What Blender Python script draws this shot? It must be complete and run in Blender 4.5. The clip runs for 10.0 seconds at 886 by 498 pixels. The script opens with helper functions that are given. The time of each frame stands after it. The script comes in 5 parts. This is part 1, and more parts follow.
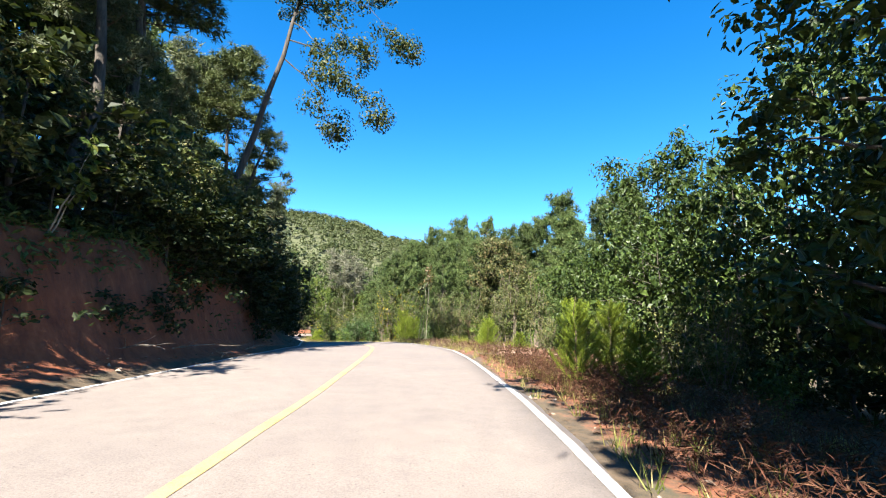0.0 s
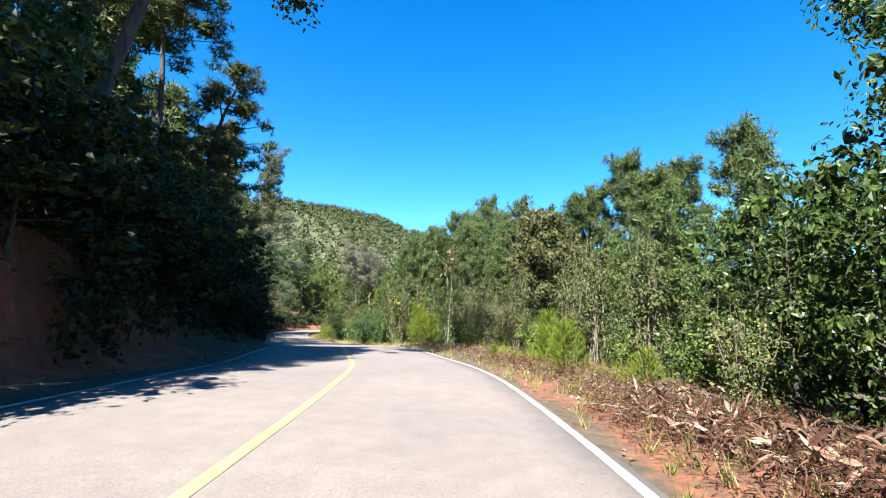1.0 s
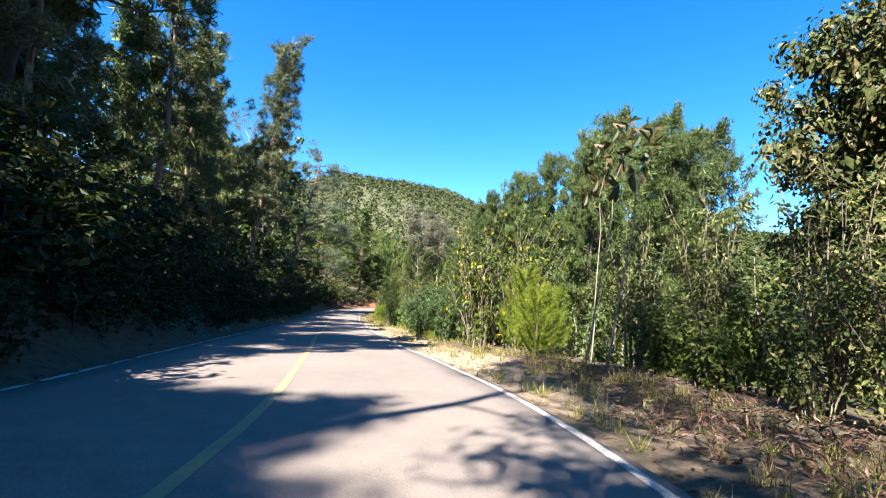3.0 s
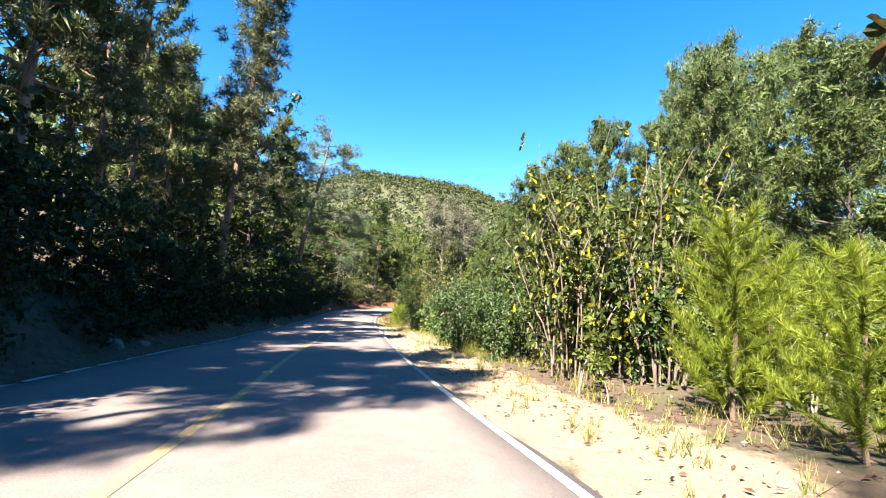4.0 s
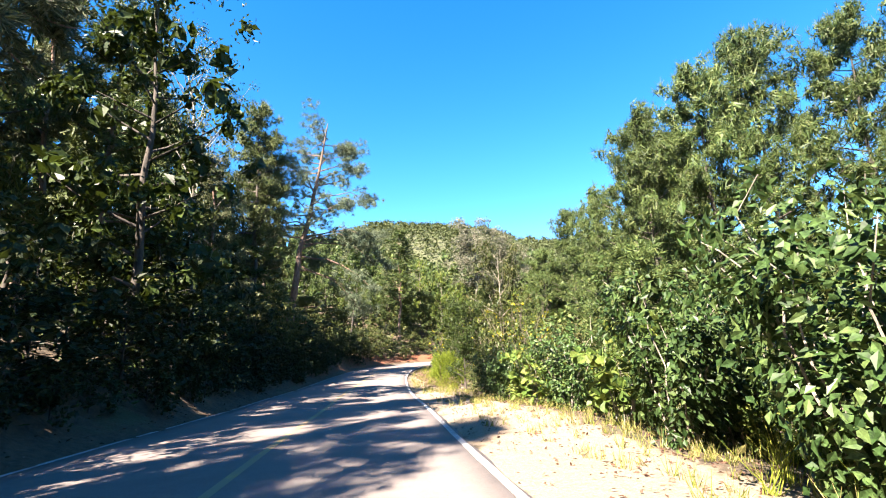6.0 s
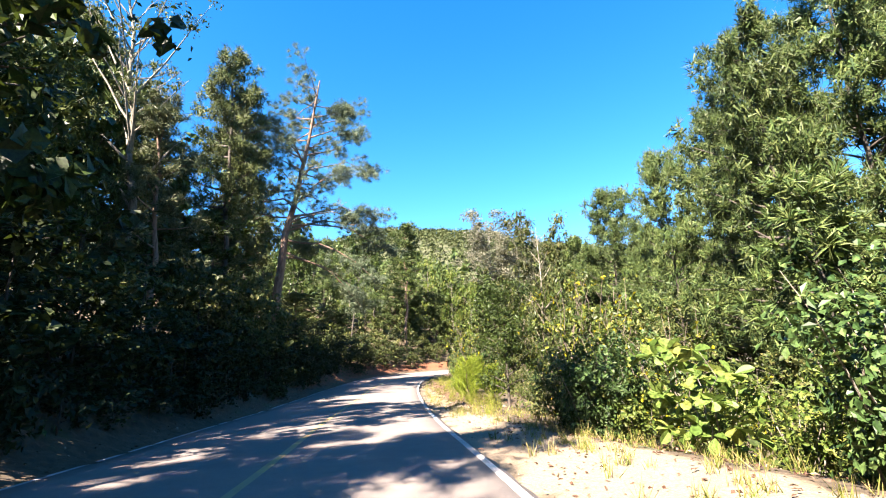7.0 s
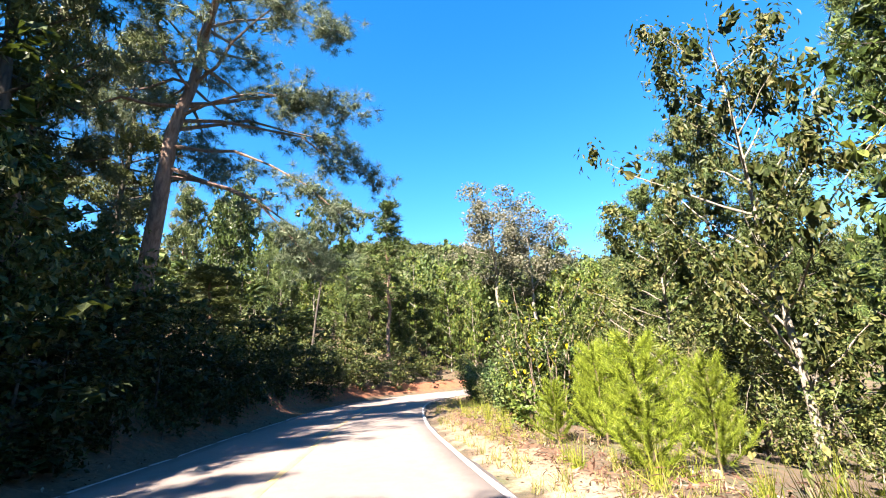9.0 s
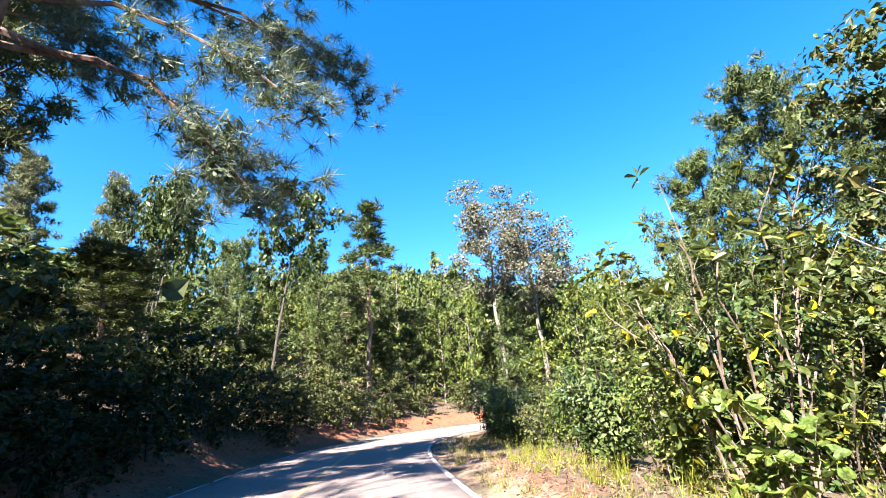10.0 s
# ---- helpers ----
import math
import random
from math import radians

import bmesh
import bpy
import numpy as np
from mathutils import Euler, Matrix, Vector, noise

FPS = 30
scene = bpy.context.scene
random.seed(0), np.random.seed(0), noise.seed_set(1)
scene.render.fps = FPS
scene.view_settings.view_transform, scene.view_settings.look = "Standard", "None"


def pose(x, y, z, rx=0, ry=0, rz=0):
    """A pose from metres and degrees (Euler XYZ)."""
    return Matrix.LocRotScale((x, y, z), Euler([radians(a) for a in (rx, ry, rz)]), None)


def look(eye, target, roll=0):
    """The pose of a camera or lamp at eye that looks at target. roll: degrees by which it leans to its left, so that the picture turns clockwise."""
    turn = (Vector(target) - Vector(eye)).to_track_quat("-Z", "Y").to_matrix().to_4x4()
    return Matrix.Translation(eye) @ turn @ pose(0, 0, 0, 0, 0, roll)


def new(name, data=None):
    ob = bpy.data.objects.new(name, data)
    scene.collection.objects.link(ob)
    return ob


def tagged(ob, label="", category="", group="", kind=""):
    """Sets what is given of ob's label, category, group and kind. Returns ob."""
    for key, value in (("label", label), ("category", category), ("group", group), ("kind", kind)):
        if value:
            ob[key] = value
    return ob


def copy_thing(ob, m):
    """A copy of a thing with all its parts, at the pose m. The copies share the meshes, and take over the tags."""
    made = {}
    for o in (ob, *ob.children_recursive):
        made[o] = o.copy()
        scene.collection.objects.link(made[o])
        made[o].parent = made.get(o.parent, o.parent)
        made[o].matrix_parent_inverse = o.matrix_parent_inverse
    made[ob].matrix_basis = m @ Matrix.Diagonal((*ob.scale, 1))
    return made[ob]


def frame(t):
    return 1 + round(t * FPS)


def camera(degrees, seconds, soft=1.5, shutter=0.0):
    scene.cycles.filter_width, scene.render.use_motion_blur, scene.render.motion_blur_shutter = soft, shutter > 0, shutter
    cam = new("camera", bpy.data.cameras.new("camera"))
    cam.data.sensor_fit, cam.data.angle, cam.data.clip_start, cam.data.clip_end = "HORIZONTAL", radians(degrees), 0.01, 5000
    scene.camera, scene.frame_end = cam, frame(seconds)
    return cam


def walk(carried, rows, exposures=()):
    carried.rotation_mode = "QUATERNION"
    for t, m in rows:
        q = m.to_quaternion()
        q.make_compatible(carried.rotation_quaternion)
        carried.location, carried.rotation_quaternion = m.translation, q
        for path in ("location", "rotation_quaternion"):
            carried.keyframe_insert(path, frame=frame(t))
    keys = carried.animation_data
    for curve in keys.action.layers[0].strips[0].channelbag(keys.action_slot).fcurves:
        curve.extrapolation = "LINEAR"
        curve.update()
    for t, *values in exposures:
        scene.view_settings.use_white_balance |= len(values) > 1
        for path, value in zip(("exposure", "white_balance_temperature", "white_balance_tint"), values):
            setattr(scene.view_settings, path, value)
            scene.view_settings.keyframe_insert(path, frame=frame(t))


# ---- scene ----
cam = camera(90.0, 10.0, soft=1.1)
METRES, EYE, TILT, LEAN, TURN = 90.0, 1.33, 9.0, -1.5, 0.0
ROWS = [
    (0.0, 0.0, 0.0, 0.0, 0.0, 0.0, -0.0),
    (0.5, -0.0022, 0.0555, -0.0081, 1.27, -0.22, -0.21),
    (1.0, -0.0053, 0.1121, -0.017, 2.71, -0.5, -0.21),
    (1.5, -0.0102, 0.1675, -0.026, 4.22, -0.84, -0.11),
    (2.0, -0.0175, 0.2186, -0.0347, 7.01, -1.66, 0.24),
    (3.5, -0.0568, 0.3661, -0.0615, 13.27, -3.34, 0.01),
    (4.0, -0.0742, 0.4127, -0.0709, 14.17, -3.17, 0.6),
    (4.5, -0.0932, 0.4586, -0.0807, 14.8, -2.67, 1.26),
    (5.0, -0.1138, 0.5038, -0.0908, 15.88, -0.75, 3.65),
    (6.5, -0.1752, 0.6309, -0.1183, 16.41, 4.52, 6.21),
    (7.0, -0.1948, 0.6726, -0.1268, 16.87, 4.72, 6.42),
    (7.5, -0.2144, 0.7141, -0.1351, 17.24, 5.06, 6.5),
    (8.0, -0.2345, 0.7551, -0.1436, 17.18, 5.35, 6.46),
    (8.5, -0.2546, 0.7958, -0.1517, 15.77, 5.82, 6.98),
    (9.0, -0.2742, 0.8377, -0.1601, 13.68, 7.23, 7.25),
    (9.5, -0.2945, 0.8796, -0.1679, 12.14, 9.15, 7.48),
    (10.0, -0.3138, 0.9214, -0.1755, 10.67, 11.12, 8.32),
]

walk(cam, [(t, pose(0, 0, EYE, TILT, LEAN, TURN) @ pose(METRES * x, METRES * y, METRES * z, 90 + pitch, roll, yaw)) for t, x, y, z, yaw, pitch, roll in ROWS],
     [(0.0, 2.75, 6450, 8), (1.0, 2.68, 6100, 7), (2.0, 2.62, 6050, 7), (3.5, 2.95, 6750, 13), (6.5, 3.3, 7000, 15), (9.3, 3.3, 7050, 16), (10.0, 3.32, 6550, 18)])

# ---- light ----
SUN_ELEV, SUN_FROM = 46.0, (-0.27, -0.963)
world = bpy.data.worlds.new("sky")
scene.world = world
world.use_nodes = True
wn = world.node_tree.nodes
sky = wn.new("ShaderNodeTexSky")
sky.sky_type = "NISHITA"
sky.sun_disc = False
sky.sun_elevation = radians(SUN_ELEV)
sky.sun_rotation = math.atan2(SUN_FROM[0], SUN_FROM[1])
sky.altitude, sky.air_density, sky.dust_density, sky.ozone_density = 1500, 1.0, 0.25, 2.0
wn["Background"].inputs["Strength"].default_value = 0.056
deep = wn.new("ShaderNodeHueSaturation")
deep.inputs["Saturation"].default_value = 1.4
world.node_tree.links.new(sky.outputs[0], deep.inputs["Color"])
world.node_tree.links.new(deep.outputs[0], wn["Background"].inputs[0])
sun_data = bpy.data.lights.new("sun", "SUN")
sun_data.energy, sun_data.angle, sun_data.color = 5.0, radians(0.53), (1.0, 0.935, 0.84)
sun = new("sun", sun_data)
_h = math.cos(radians(SUN_ELEV)) / math.hypot(*SUN_FROM)
sun.matrix_world = look((200 * SUN_FROM[0] * _h, 200 * SUN_FROM[1] * _h, 200 * math.sin(radians(SUN_ELEV))), (0, 0, 0))


# ---- materials ----
def mat_start(name):
    m = bpy.data.materials.new(name)
    m.use_nodes = True
    nt = m.node_tree
    return m, nt, nt.nodes, nt.links, nt.nodes["Principled BSDF"]


def ramp(nodes, stops):
    r = nodes.new("ShaderNodeValToRGB")
    el = r.color_ramp.elements
    while len(el) < len(stops):
        el.new(0.5)
    for e, (p, c) in zip(el, stops):
        e.position, e.color = p, (*c, 1)
    return r


def noise_node(nodes, links, co, scale, detail=6.0, rough=0.6):
    n = nodes.new("ShaderNodeTexNoise")
    n.inputs["Scale"].default_value = scale
    n.inputs["Detail"].default_value = detail
    n.inputs["Roughness"].default_value = rough
    links.new(co, n.inputs["Vector"])
    return n


def mix_rgb(nodes, links, fac, a, b, mode="MIX"):
    m = nodes.new("ShaderNodeMix")
    m.data_type, m.blend_type = "RGBA", mode
    for sock, v in ((m.inputs["Factor"], fac), (m.inputs[6], a), (m.inputs[7], b)):
        if isinstance(v, (int, float)):
            sock.default_value = v
        elif isinstance(v, tuple):
            sock.default_value = (*v, 1)
        else:
            links.new(v, sock)
    return m.outputs[2]


def bump(nodes, links, bsdf, height, strength, dist):
    b = nodes.new("ShaderNodeBump")
    b.inputs["Strength"].default_value, b.inputs["Distance"].default_value = strength, dist
    links.new(height, b.inputs["Height"])
    links.new(b.outputs[0], bsdf.inputs["Normal"])


def leaf_material(name, colours, trans=0.35, rough=0.45):
    """Thin leaf: diffuse and gloss with light passing through, each leaf of its own shade."""
    m, nt, nodes, links, bsdf = mat_start(name)
    geo = nodes.new("ShaderNodeNewGeometry")
    obj = nodes.new("ShaderNodeObjectInfo")
    n = len(colours)
    r = ramp(nodes, [(k / max(1, n - 1), c) if len(c) == 3 else (c[3], c[:3]) for k, c in enumerate(colours)])
    links.new(geo.outputs["Random Per Island"], r.inputs[0])
    hsv = nodes.new("ShaderNodeHueSaturation")
    mp = nodes.new("ShaderNodeMapRange")
    mp.inputs["To Min"].default_value, mp.inputs["To Max"].default_value = 0.72, 1.2
    links.new(obj.outputs["Random"], mp.inputs["Value"])
    links.new(mp.outputs[0], hsv.inputs["Value"])
    fleck = noise_node(nodes, links, nodes.new("ShaderNodeTexCoord").outputs["Object"], 15, 3, 0.7)
    tone = ramp(nodes, [(0.34, (0.28, 0.28, 0.28)), (0.66, (0.92, 0.92, 0.88))])
    links.new(fleck.outputs[0], tone.inputs[0])
    links.new(mix_rgb(nodes, links, 1.0, r.outputs[0], tone.outputs[0], "MULTIPLY"), hsv.inputs["Color"])
    links.new(hsv.outputs[0], bsdf.inputs["Base Color"])
    bsdf.inputs["Roughness"].default_value = rough
    bsdf.inputs["Specular IOR Level"].default_value = 0.14
    tr = nodes.new("ShaderNodeBsdfTranslucent")
    links.new(mix_rgb(nodes, links, 0.3, hsv.outputs[0], (0.16, 0.22, 0.025), "SCREEN"), tr.inputs[0])
    mx = nodes.new("ShaderNodeMixShader")
    mx.inputs[0].default_value = trans
    links.new(bsdf.outputs[0], mx.inputs[1])
    links.new(tr.outputs[0], mx.inputs[2])
    links.new(mx.outputs[0], nodes["Material Output"].inputs[0])
    return m


def bark_material(name, dark, light, scale=9.0):
    m, nt, nodes, links, bsdf = mat_start(name)
    co = nodes.new("ShaderNodeTexCoord").outputs["Object"]
    mp = nodes.new("ShaderNodeMapping")
    mp.inputs["Scale"].default_value = (1, 1, 0.25)
    links.new(co, mp.inputs[0])
    n1 = noise_node(nodes, links, mp.outputs[0], scale)
    n2 = noise_node(nodes, links, co, 0.9, 3)
    r = ramp(nodes, [(0.35, dark), (0.7, light)])
    links.new(n1.outputs[0], r.inputs[0])
    c = mix_rgb(nodes, links, n2.outputs[0], r.outputs[0], (0.6, 0.64, 0.58), "MULTIPLY")
    c = mix_rgb(nodes, links, 1.0, c, (0.7, 0.7, 0.7), "MULTIPLY")
    links.new(c, bsdf.inputs["Base Color"])
    bsdf.inputs["Roughness"].default_value = 0.9
    bump(nodes, links, bsdf, n1.outputs[0], 0.9, 0.03)
    return m


def asphalt_material():
    m, nt, nodes, links, bsdf = mat_start("worn_asphalt")
    co = nodes.new("ShaderNodeTexCoord").outputs["Object"]
    fine = noise_node(nodes, links, co, 55, 5, 0.85)
    mid = noise_node(nodes, links, co, 3.0, 5)
    pits = nodes.new("ShaderNodeTexVoronoi")
    pits.inputs["Scale"].default_value = 7.0
    links.new(co, pits.inputs["Vector"])
    big = noise_node(nodes, links, co, 0.35, 4)
    r = ramp(nodes, [(0.3, (0.16, 0.142, 0.13)), (0.5, (0.29, 0.264, 0.245)), (0.72, (0.41, 0.376, 0.35))])
    links.new(fine.outputs[0], r.inputs[0])
    r2 = ramp(nodes, [(0.3, (0.82, 0.8, 0.8)), (0.7, (1.0, 0.98, 0.96))])
    links.new(mid.outputs[0], r2.inputs[0])
    r3 = ramp(nodes, [(0.35, (0.85, 0.84, 0.84)), (0.65, (1.0, 0.97, 0.94))])
    links.new(big.outputs[0], r3.inputs[0])
    c = mix_rgb(nodes, links, 1.0, r.outputs[0], r2.outputs[0], "MULTIPLY")
    c = mix_rgb(nodes, links, 1.0, c, r3.outputs[0], "MULTIPLY")
    rp = ramp(nodes, [(0.04, (0.45, 0.43, 0.42)), (0.09, (1, 1, 1))])
    links.new(pits.outputs["Distance"], rp.inputs[0])
    c = mix_rgb(nodes, links, 1.0, c, rp.outputs[0], "MULTIPLY")
    c = mix_rgb(nodes, links, 1.0, c, (0.50, 0.475, 0.465), "MULTIPLY")
    links.new(c, bsdf.inputs["Base Color"])
    bsdf.inputs["Roughness"].default_value = 0.85
    bump(nodes, links, bsdf, fine.outputs[0], 0.5, 0.006)
    return m


def paint_material(name, colour, under, wear=0.5):
    m, nt, nodes, links, bsdf = mat_start(name)
    co = nodes.new("ShaderNodeTexCoord").outputs["Object"]
    fine = noise_node(nodes, links, co, 45, 5, 0.75)
    mid = noise_node(nodes, links, co, 1.1, 5, 0.7)
    add = nodes.new("ShaderNodeMath")
    links.new(fine.outputs[0], add.inputs[0])
    links.new(mid.outputs[0], add.inputs[1])
    r = ramp(nodes, [(wear - 0.06, (0, 0, 0)), (wear + 0.1, (1, 1, 1))])
    half = nodes.new("ShaderNodeMath")
    half.operation = "MULTIPLY"
    half.inputs[1].default_value = 0.5
    links.new(add.outputs[0], half.inputs[0])
    links.new(half.outputs[0], r.inputs[0])
    links.new(mix_rgb(nodes, links, r.outputs[0], under, colour), bsdf.inputs["Base Color"])
    bsdf.inputs["Roughness"].default_value = 0.7
    bump(nodes, links, bsdf, fine.outputs[0], 0.4, 0.004)
    return m


def ground_material():
    """Forest litter, with red earth on the cut bank and pale grit on the shoulder, by the sheet's own masks."""
    m, nt, nodes, links, bsdf = mat_start("forest_ground")
    co = nodes.new("ShaderNodeTexCoord").outputs["Object"]
    n1 = noise_node(nodes, links, co, 5.0, 8, 0.7)
    n2 = noise_node(nodes, links, co, 0.6, 5)
    n3 = noise_node(nodes, links, co, 28.0, 5, 0.75)
    litter = ramp(nodes, [(0.3, (0.03, 0.022, 0.013)), (0.5, (0.085, 0.057, 0.03)), (0.7, (0.14, 0.09, 0.05))])
    links.new(n1.outputs[0], litter.inputs[0])
    green = ramp(nodes, [(0.35, (0.04, 0.052, 0.018)), (0.7, (0.10, 0.10, 0.04))])
    links.new(n3.outputs[0], green.inputs[0])
    gm = ramp(nodes, [(0.55, (0, 0, 0)), (0.68, (1, 1, 1))])
    links.new(n2.outputs[0], gm.inputs[0])
    base = mix_rgb(nodes, links, gm.outputs[0], litter.outputs[0], green.outputs[0])
    mpg = nodes.new("ShaderNodeMapping")
    mpg.inputs["Scale"].default_value = (1, 1, 0.18)
    links.new(co, mpg.inputs[0])
    n4 = noise_node(nodes, links, mpg.outputs[0], 4.0, 7, 0.7)
    red = ramp(nodes, [(0.3, (0.13, 0.036, 0.014)), (0.55, (0.27, 0.08, 0.03)), (0.75, (0.40, 0.155, 0.065))])
    links.new(n4.outputs[0], red.inputs[0])
    sand = ramp(nodes, [(0.3, (0.15, 0.11, 0.065)), (0.5, (0.27, 0.20, 0.13)), (0.72, (0.38, 0.30, 0.21))])
    links.new(n3.outputs[0], sand.inputs[0])
    for attr, col in (("red", red), ("sand", sand), ("wooded", green)):
        a = nodes.new("ShaderNodeAttribute")
        a.attribute_name = attr
        s = nodes.new("ShaderNodeMath")
        s.operation = "MULTIPLY_ADD"
        links.new(n1.outputs[0], s.inputs[0])
        s.inputs[1].default_value = 0.7
        links.new(a.outputs["Fac"], s.inputs[2])
        rr = ramp(nodes, [(0.72, (0, 0, 0)), (0.98, (1, 1, 1))])
        links.new(s.outputs[0], rr.inputs[0])
        base = mix_rgb(nodes, links, rr.outputs[0], base, col.outputs[0])
    base = mix_rgb(nodes, links, 1.0, base, (0.66, 0.66, 0.66), "MULTIPLY")
    links.new(base, bsdf.inputs["Base Color"])
    bsdf.inputs["Roughness"].default_value = 0.95
    hsum = nodes.new("ShaderNodeMath")
    links.new(n1.outputs[0], hsum.inputs[0])
    links.new(n4.outputs[0], hsum.inputs[1])
    bump(nodes, links, bsdf, hsum.outputs[0], 0.8, 0.06)
    return m


ASPHALT = asphalt_material()
YELLOW = paint_material("worn_yellow_paint", (0.43, 0.28, 0.045), (0.21, 0.165, 0.09), 0.545)
WHITE = paint_material("worn_white_paint", (0.55, 0.54, 0.52), (0.19, 0.175, 0.165), 0.50)
WHITE_WORN = paint_material("flaking_white_paint", (0.52, 0.5, 0.48), (0.18, 0.165, 0.15), 0.53)
GROUND = ground_material()
BARK_PINE = bark_material("pine_bark", (0.07, 0.045, 0.03), (0.26, 0.17, 0.12))
BARK_PALE = bark_material("pale_bark", (0.16, 0.13, 0.10), (0.42, 0.37, 0.31), 14)
BARK_PINK = bark_material("pinkish_pine_bark", (0.16, 0.09, 0.065), (0.42, 0.27, 0.2))
BARK_DARK = bark_material("dark_bark", (0.035, 0.028, 0.022), (0.13, 0.10, 0.08))
PINE = leaf_material("pine_needles", [(0.042, 0.058, 0.018), (0.08, 0.102, 0.032), (0.13, 0.15, 0.048)], 0.06, 0.55)
PINE_LIT = leaf_material("sunny_pine_needles", [(0.026, 0.05, 0.015), (0.052, 0.088, 0.025), (0.09, 0.125, 0.036), (0.14, 0.165, 0.058)], 0.08, 0.5)
LEAF_OAK = leaf_material("oak_leaves", [(0.03, 0.042, 0.014), (0.055, 0.068, 0.022), (0.085, 0.092, 0.03), (0.14, 0.10, 0.05)], 0.1, 0.5)
PINE_SILVER = leaf_material("silvery_pine_needles", [(0.045, 0.07, 0.042), (0.085, 0.12, 0.07), (0.14, 0.175, 0.11), (0.2, 0.225, 0.155)], 0.14, 0.5)
PINE_GREY = leaf_material("dull_pine_needles", [(0.055, 0.075, 0.036), (0.105, 0.13, 0.062), (0.17, 0.188, 0.098), (0.21, 0.21, 0.12)], 0.12, 0.55)
YOUNG = leaf_material("young_pine_needles", [(0.12, 0.18, 0.02), (0.2, 0.265, 0.03), (0.29, 0.34, 0.05)], 0.35)
LEAF = leaf_material("green_leaves", [(0.032, 0.058, 0.017), (0.058, 0.096, 0.028), (0.098, 0.14, 0.043), (0.155, 0.185, 0.065)], 0.15, 0.5)
LEAF_MID = leaf_material("deep_green_leaves", [(0.024, 0.042, 0.01), (0.042, 0.07, 0.016), (0.075, 0.11, 0.025)], 0.12, 0.42)
# leaf colour lowered to carry the shade of the bank and thicket
LEAF_SHADE_DARK = leaf_material("shade_darkened_leaves", [(0.013, 0.022, 0.007), (0.023, 0.035, 0.01), (0.04, 0.054, 0.016)], 0.1, 0.55)
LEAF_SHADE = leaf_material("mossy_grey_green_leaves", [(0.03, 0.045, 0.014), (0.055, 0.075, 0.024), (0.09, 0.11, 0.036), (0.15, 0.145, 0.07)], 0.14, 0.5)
LEAF_OLIVE = leaf_material("olive_leaves", [(0.03, 0.048, 0.013), (0.06, 0.082, 0.023), (0.1, 0.118, 0.035), (0.17, 0.155, 0.058)], 0.14, 0.5)
LEAF_YELLOW = leaf_material("yellowing_leaves", [(0.03, 0.05, 0.014, 0.0), (0.065, 0.092, 0.023, 0.42), (0.12, 0.15, 0.036, 0.76), (0.23, 0.23, 0.04, 0.92), (0.52, 0.43, 0.02, 0.96)], 0.22, 0.42)
LEAF_STRAW = leaf_material("straw_green_leaves", [(0.04, 0.06, 0.017), (0.07, 0.092, 0.027), (0.115, 0.125, 0.042), (0.19, 0.15, 0.075)], 0.2, 0.6)
LEAF_DEEP = leaf_material("fresh_deep_green_leaves", [(0.022, 0.048, 0.014), (0.04, 0.08, 0.024), (0.066, 0.115, 0.036), (0.105, 0.155, 0.05)], 0.16, 0.42)
BARK_TWIG = bark_material("grey_brown_twigs", (0.1, 0.07, 0.055), (0.32, 0.25, 0.2), 14)
LEAF_BRIGHT = leaf_material("bright_leaves", [(0.08, 0.14, 0.03), (0.12, 0.19, 0.04), (0.16, 0.235, 0.055), (0.24, 0.26, 0.06)], 0.3)
LEAF_FRESH = leaf_material("fresh_leaves", [(0.045, 0.078, 0.015), (0.08, 0.125, 0.024), (0.125, 0.17, 0.036), (0.2, 0.205, 0.05)], 0.26)
LEAF_DULL = leaf_material("dull_leaves", [(0.04, 0.06, 0.02), (0.08, 0.09, 0.035), (0.18, 0.09, 0.045), (0.11, 0.12, 0.04)], 0.3)
LEAF_DRY = leaf_material("dry_leaves", [(0.06, 0.028, 0.02), (0.12, 0.06, 0.044), (0.2, 0.115, 0.085), (0.32, 0.235, 0.18)], 0.15, 0.8)
FERN_RED = leaf_material("red_brown_bracken", [(0.05, 0.018, 0.012), (0.10, 0.036, 0.024), (0.16, 0.065, 0.042), (0.22, 0.12, 0.07)], 0.2, 0.8)
GRASS = leaf_material("grass", [(0.09, 0.12, 0.02), (0.17, 0.19, 0.04), (0.32, 0.27, 0.10), (0.42, 0.34, 0.16)], 0.3, 0.6)
GRASS_TALL = leaf_material("tall_grass", [(0.16, 0.22, 0.02), (0.26, 0.3, 0.04), (0.36, 0.34, 0.07)], 0.45, 0.6)
GROUND_STONE = bark_material("pale_stone", (0.25, 0.21, 0.17), (0.5, 0.44, 0.37), 25)
MOSS = leaf_material("pale_moss", [(0.10, 0.105, 0.06), (0.2, 0.195, 0.14), (0.33, 0.31, 0.25)], 0.25, 0.9)
# distance haze is put into these close-set, muted greens
FAR = leaf_material("haze_toned_foliage", [(0.062, 0.082, 0.034), (0.082, 0.104, 0.044), (0.1, 0.12, 0.052), (0.118, 0.13, 0.058)], 0.1, 0.9)

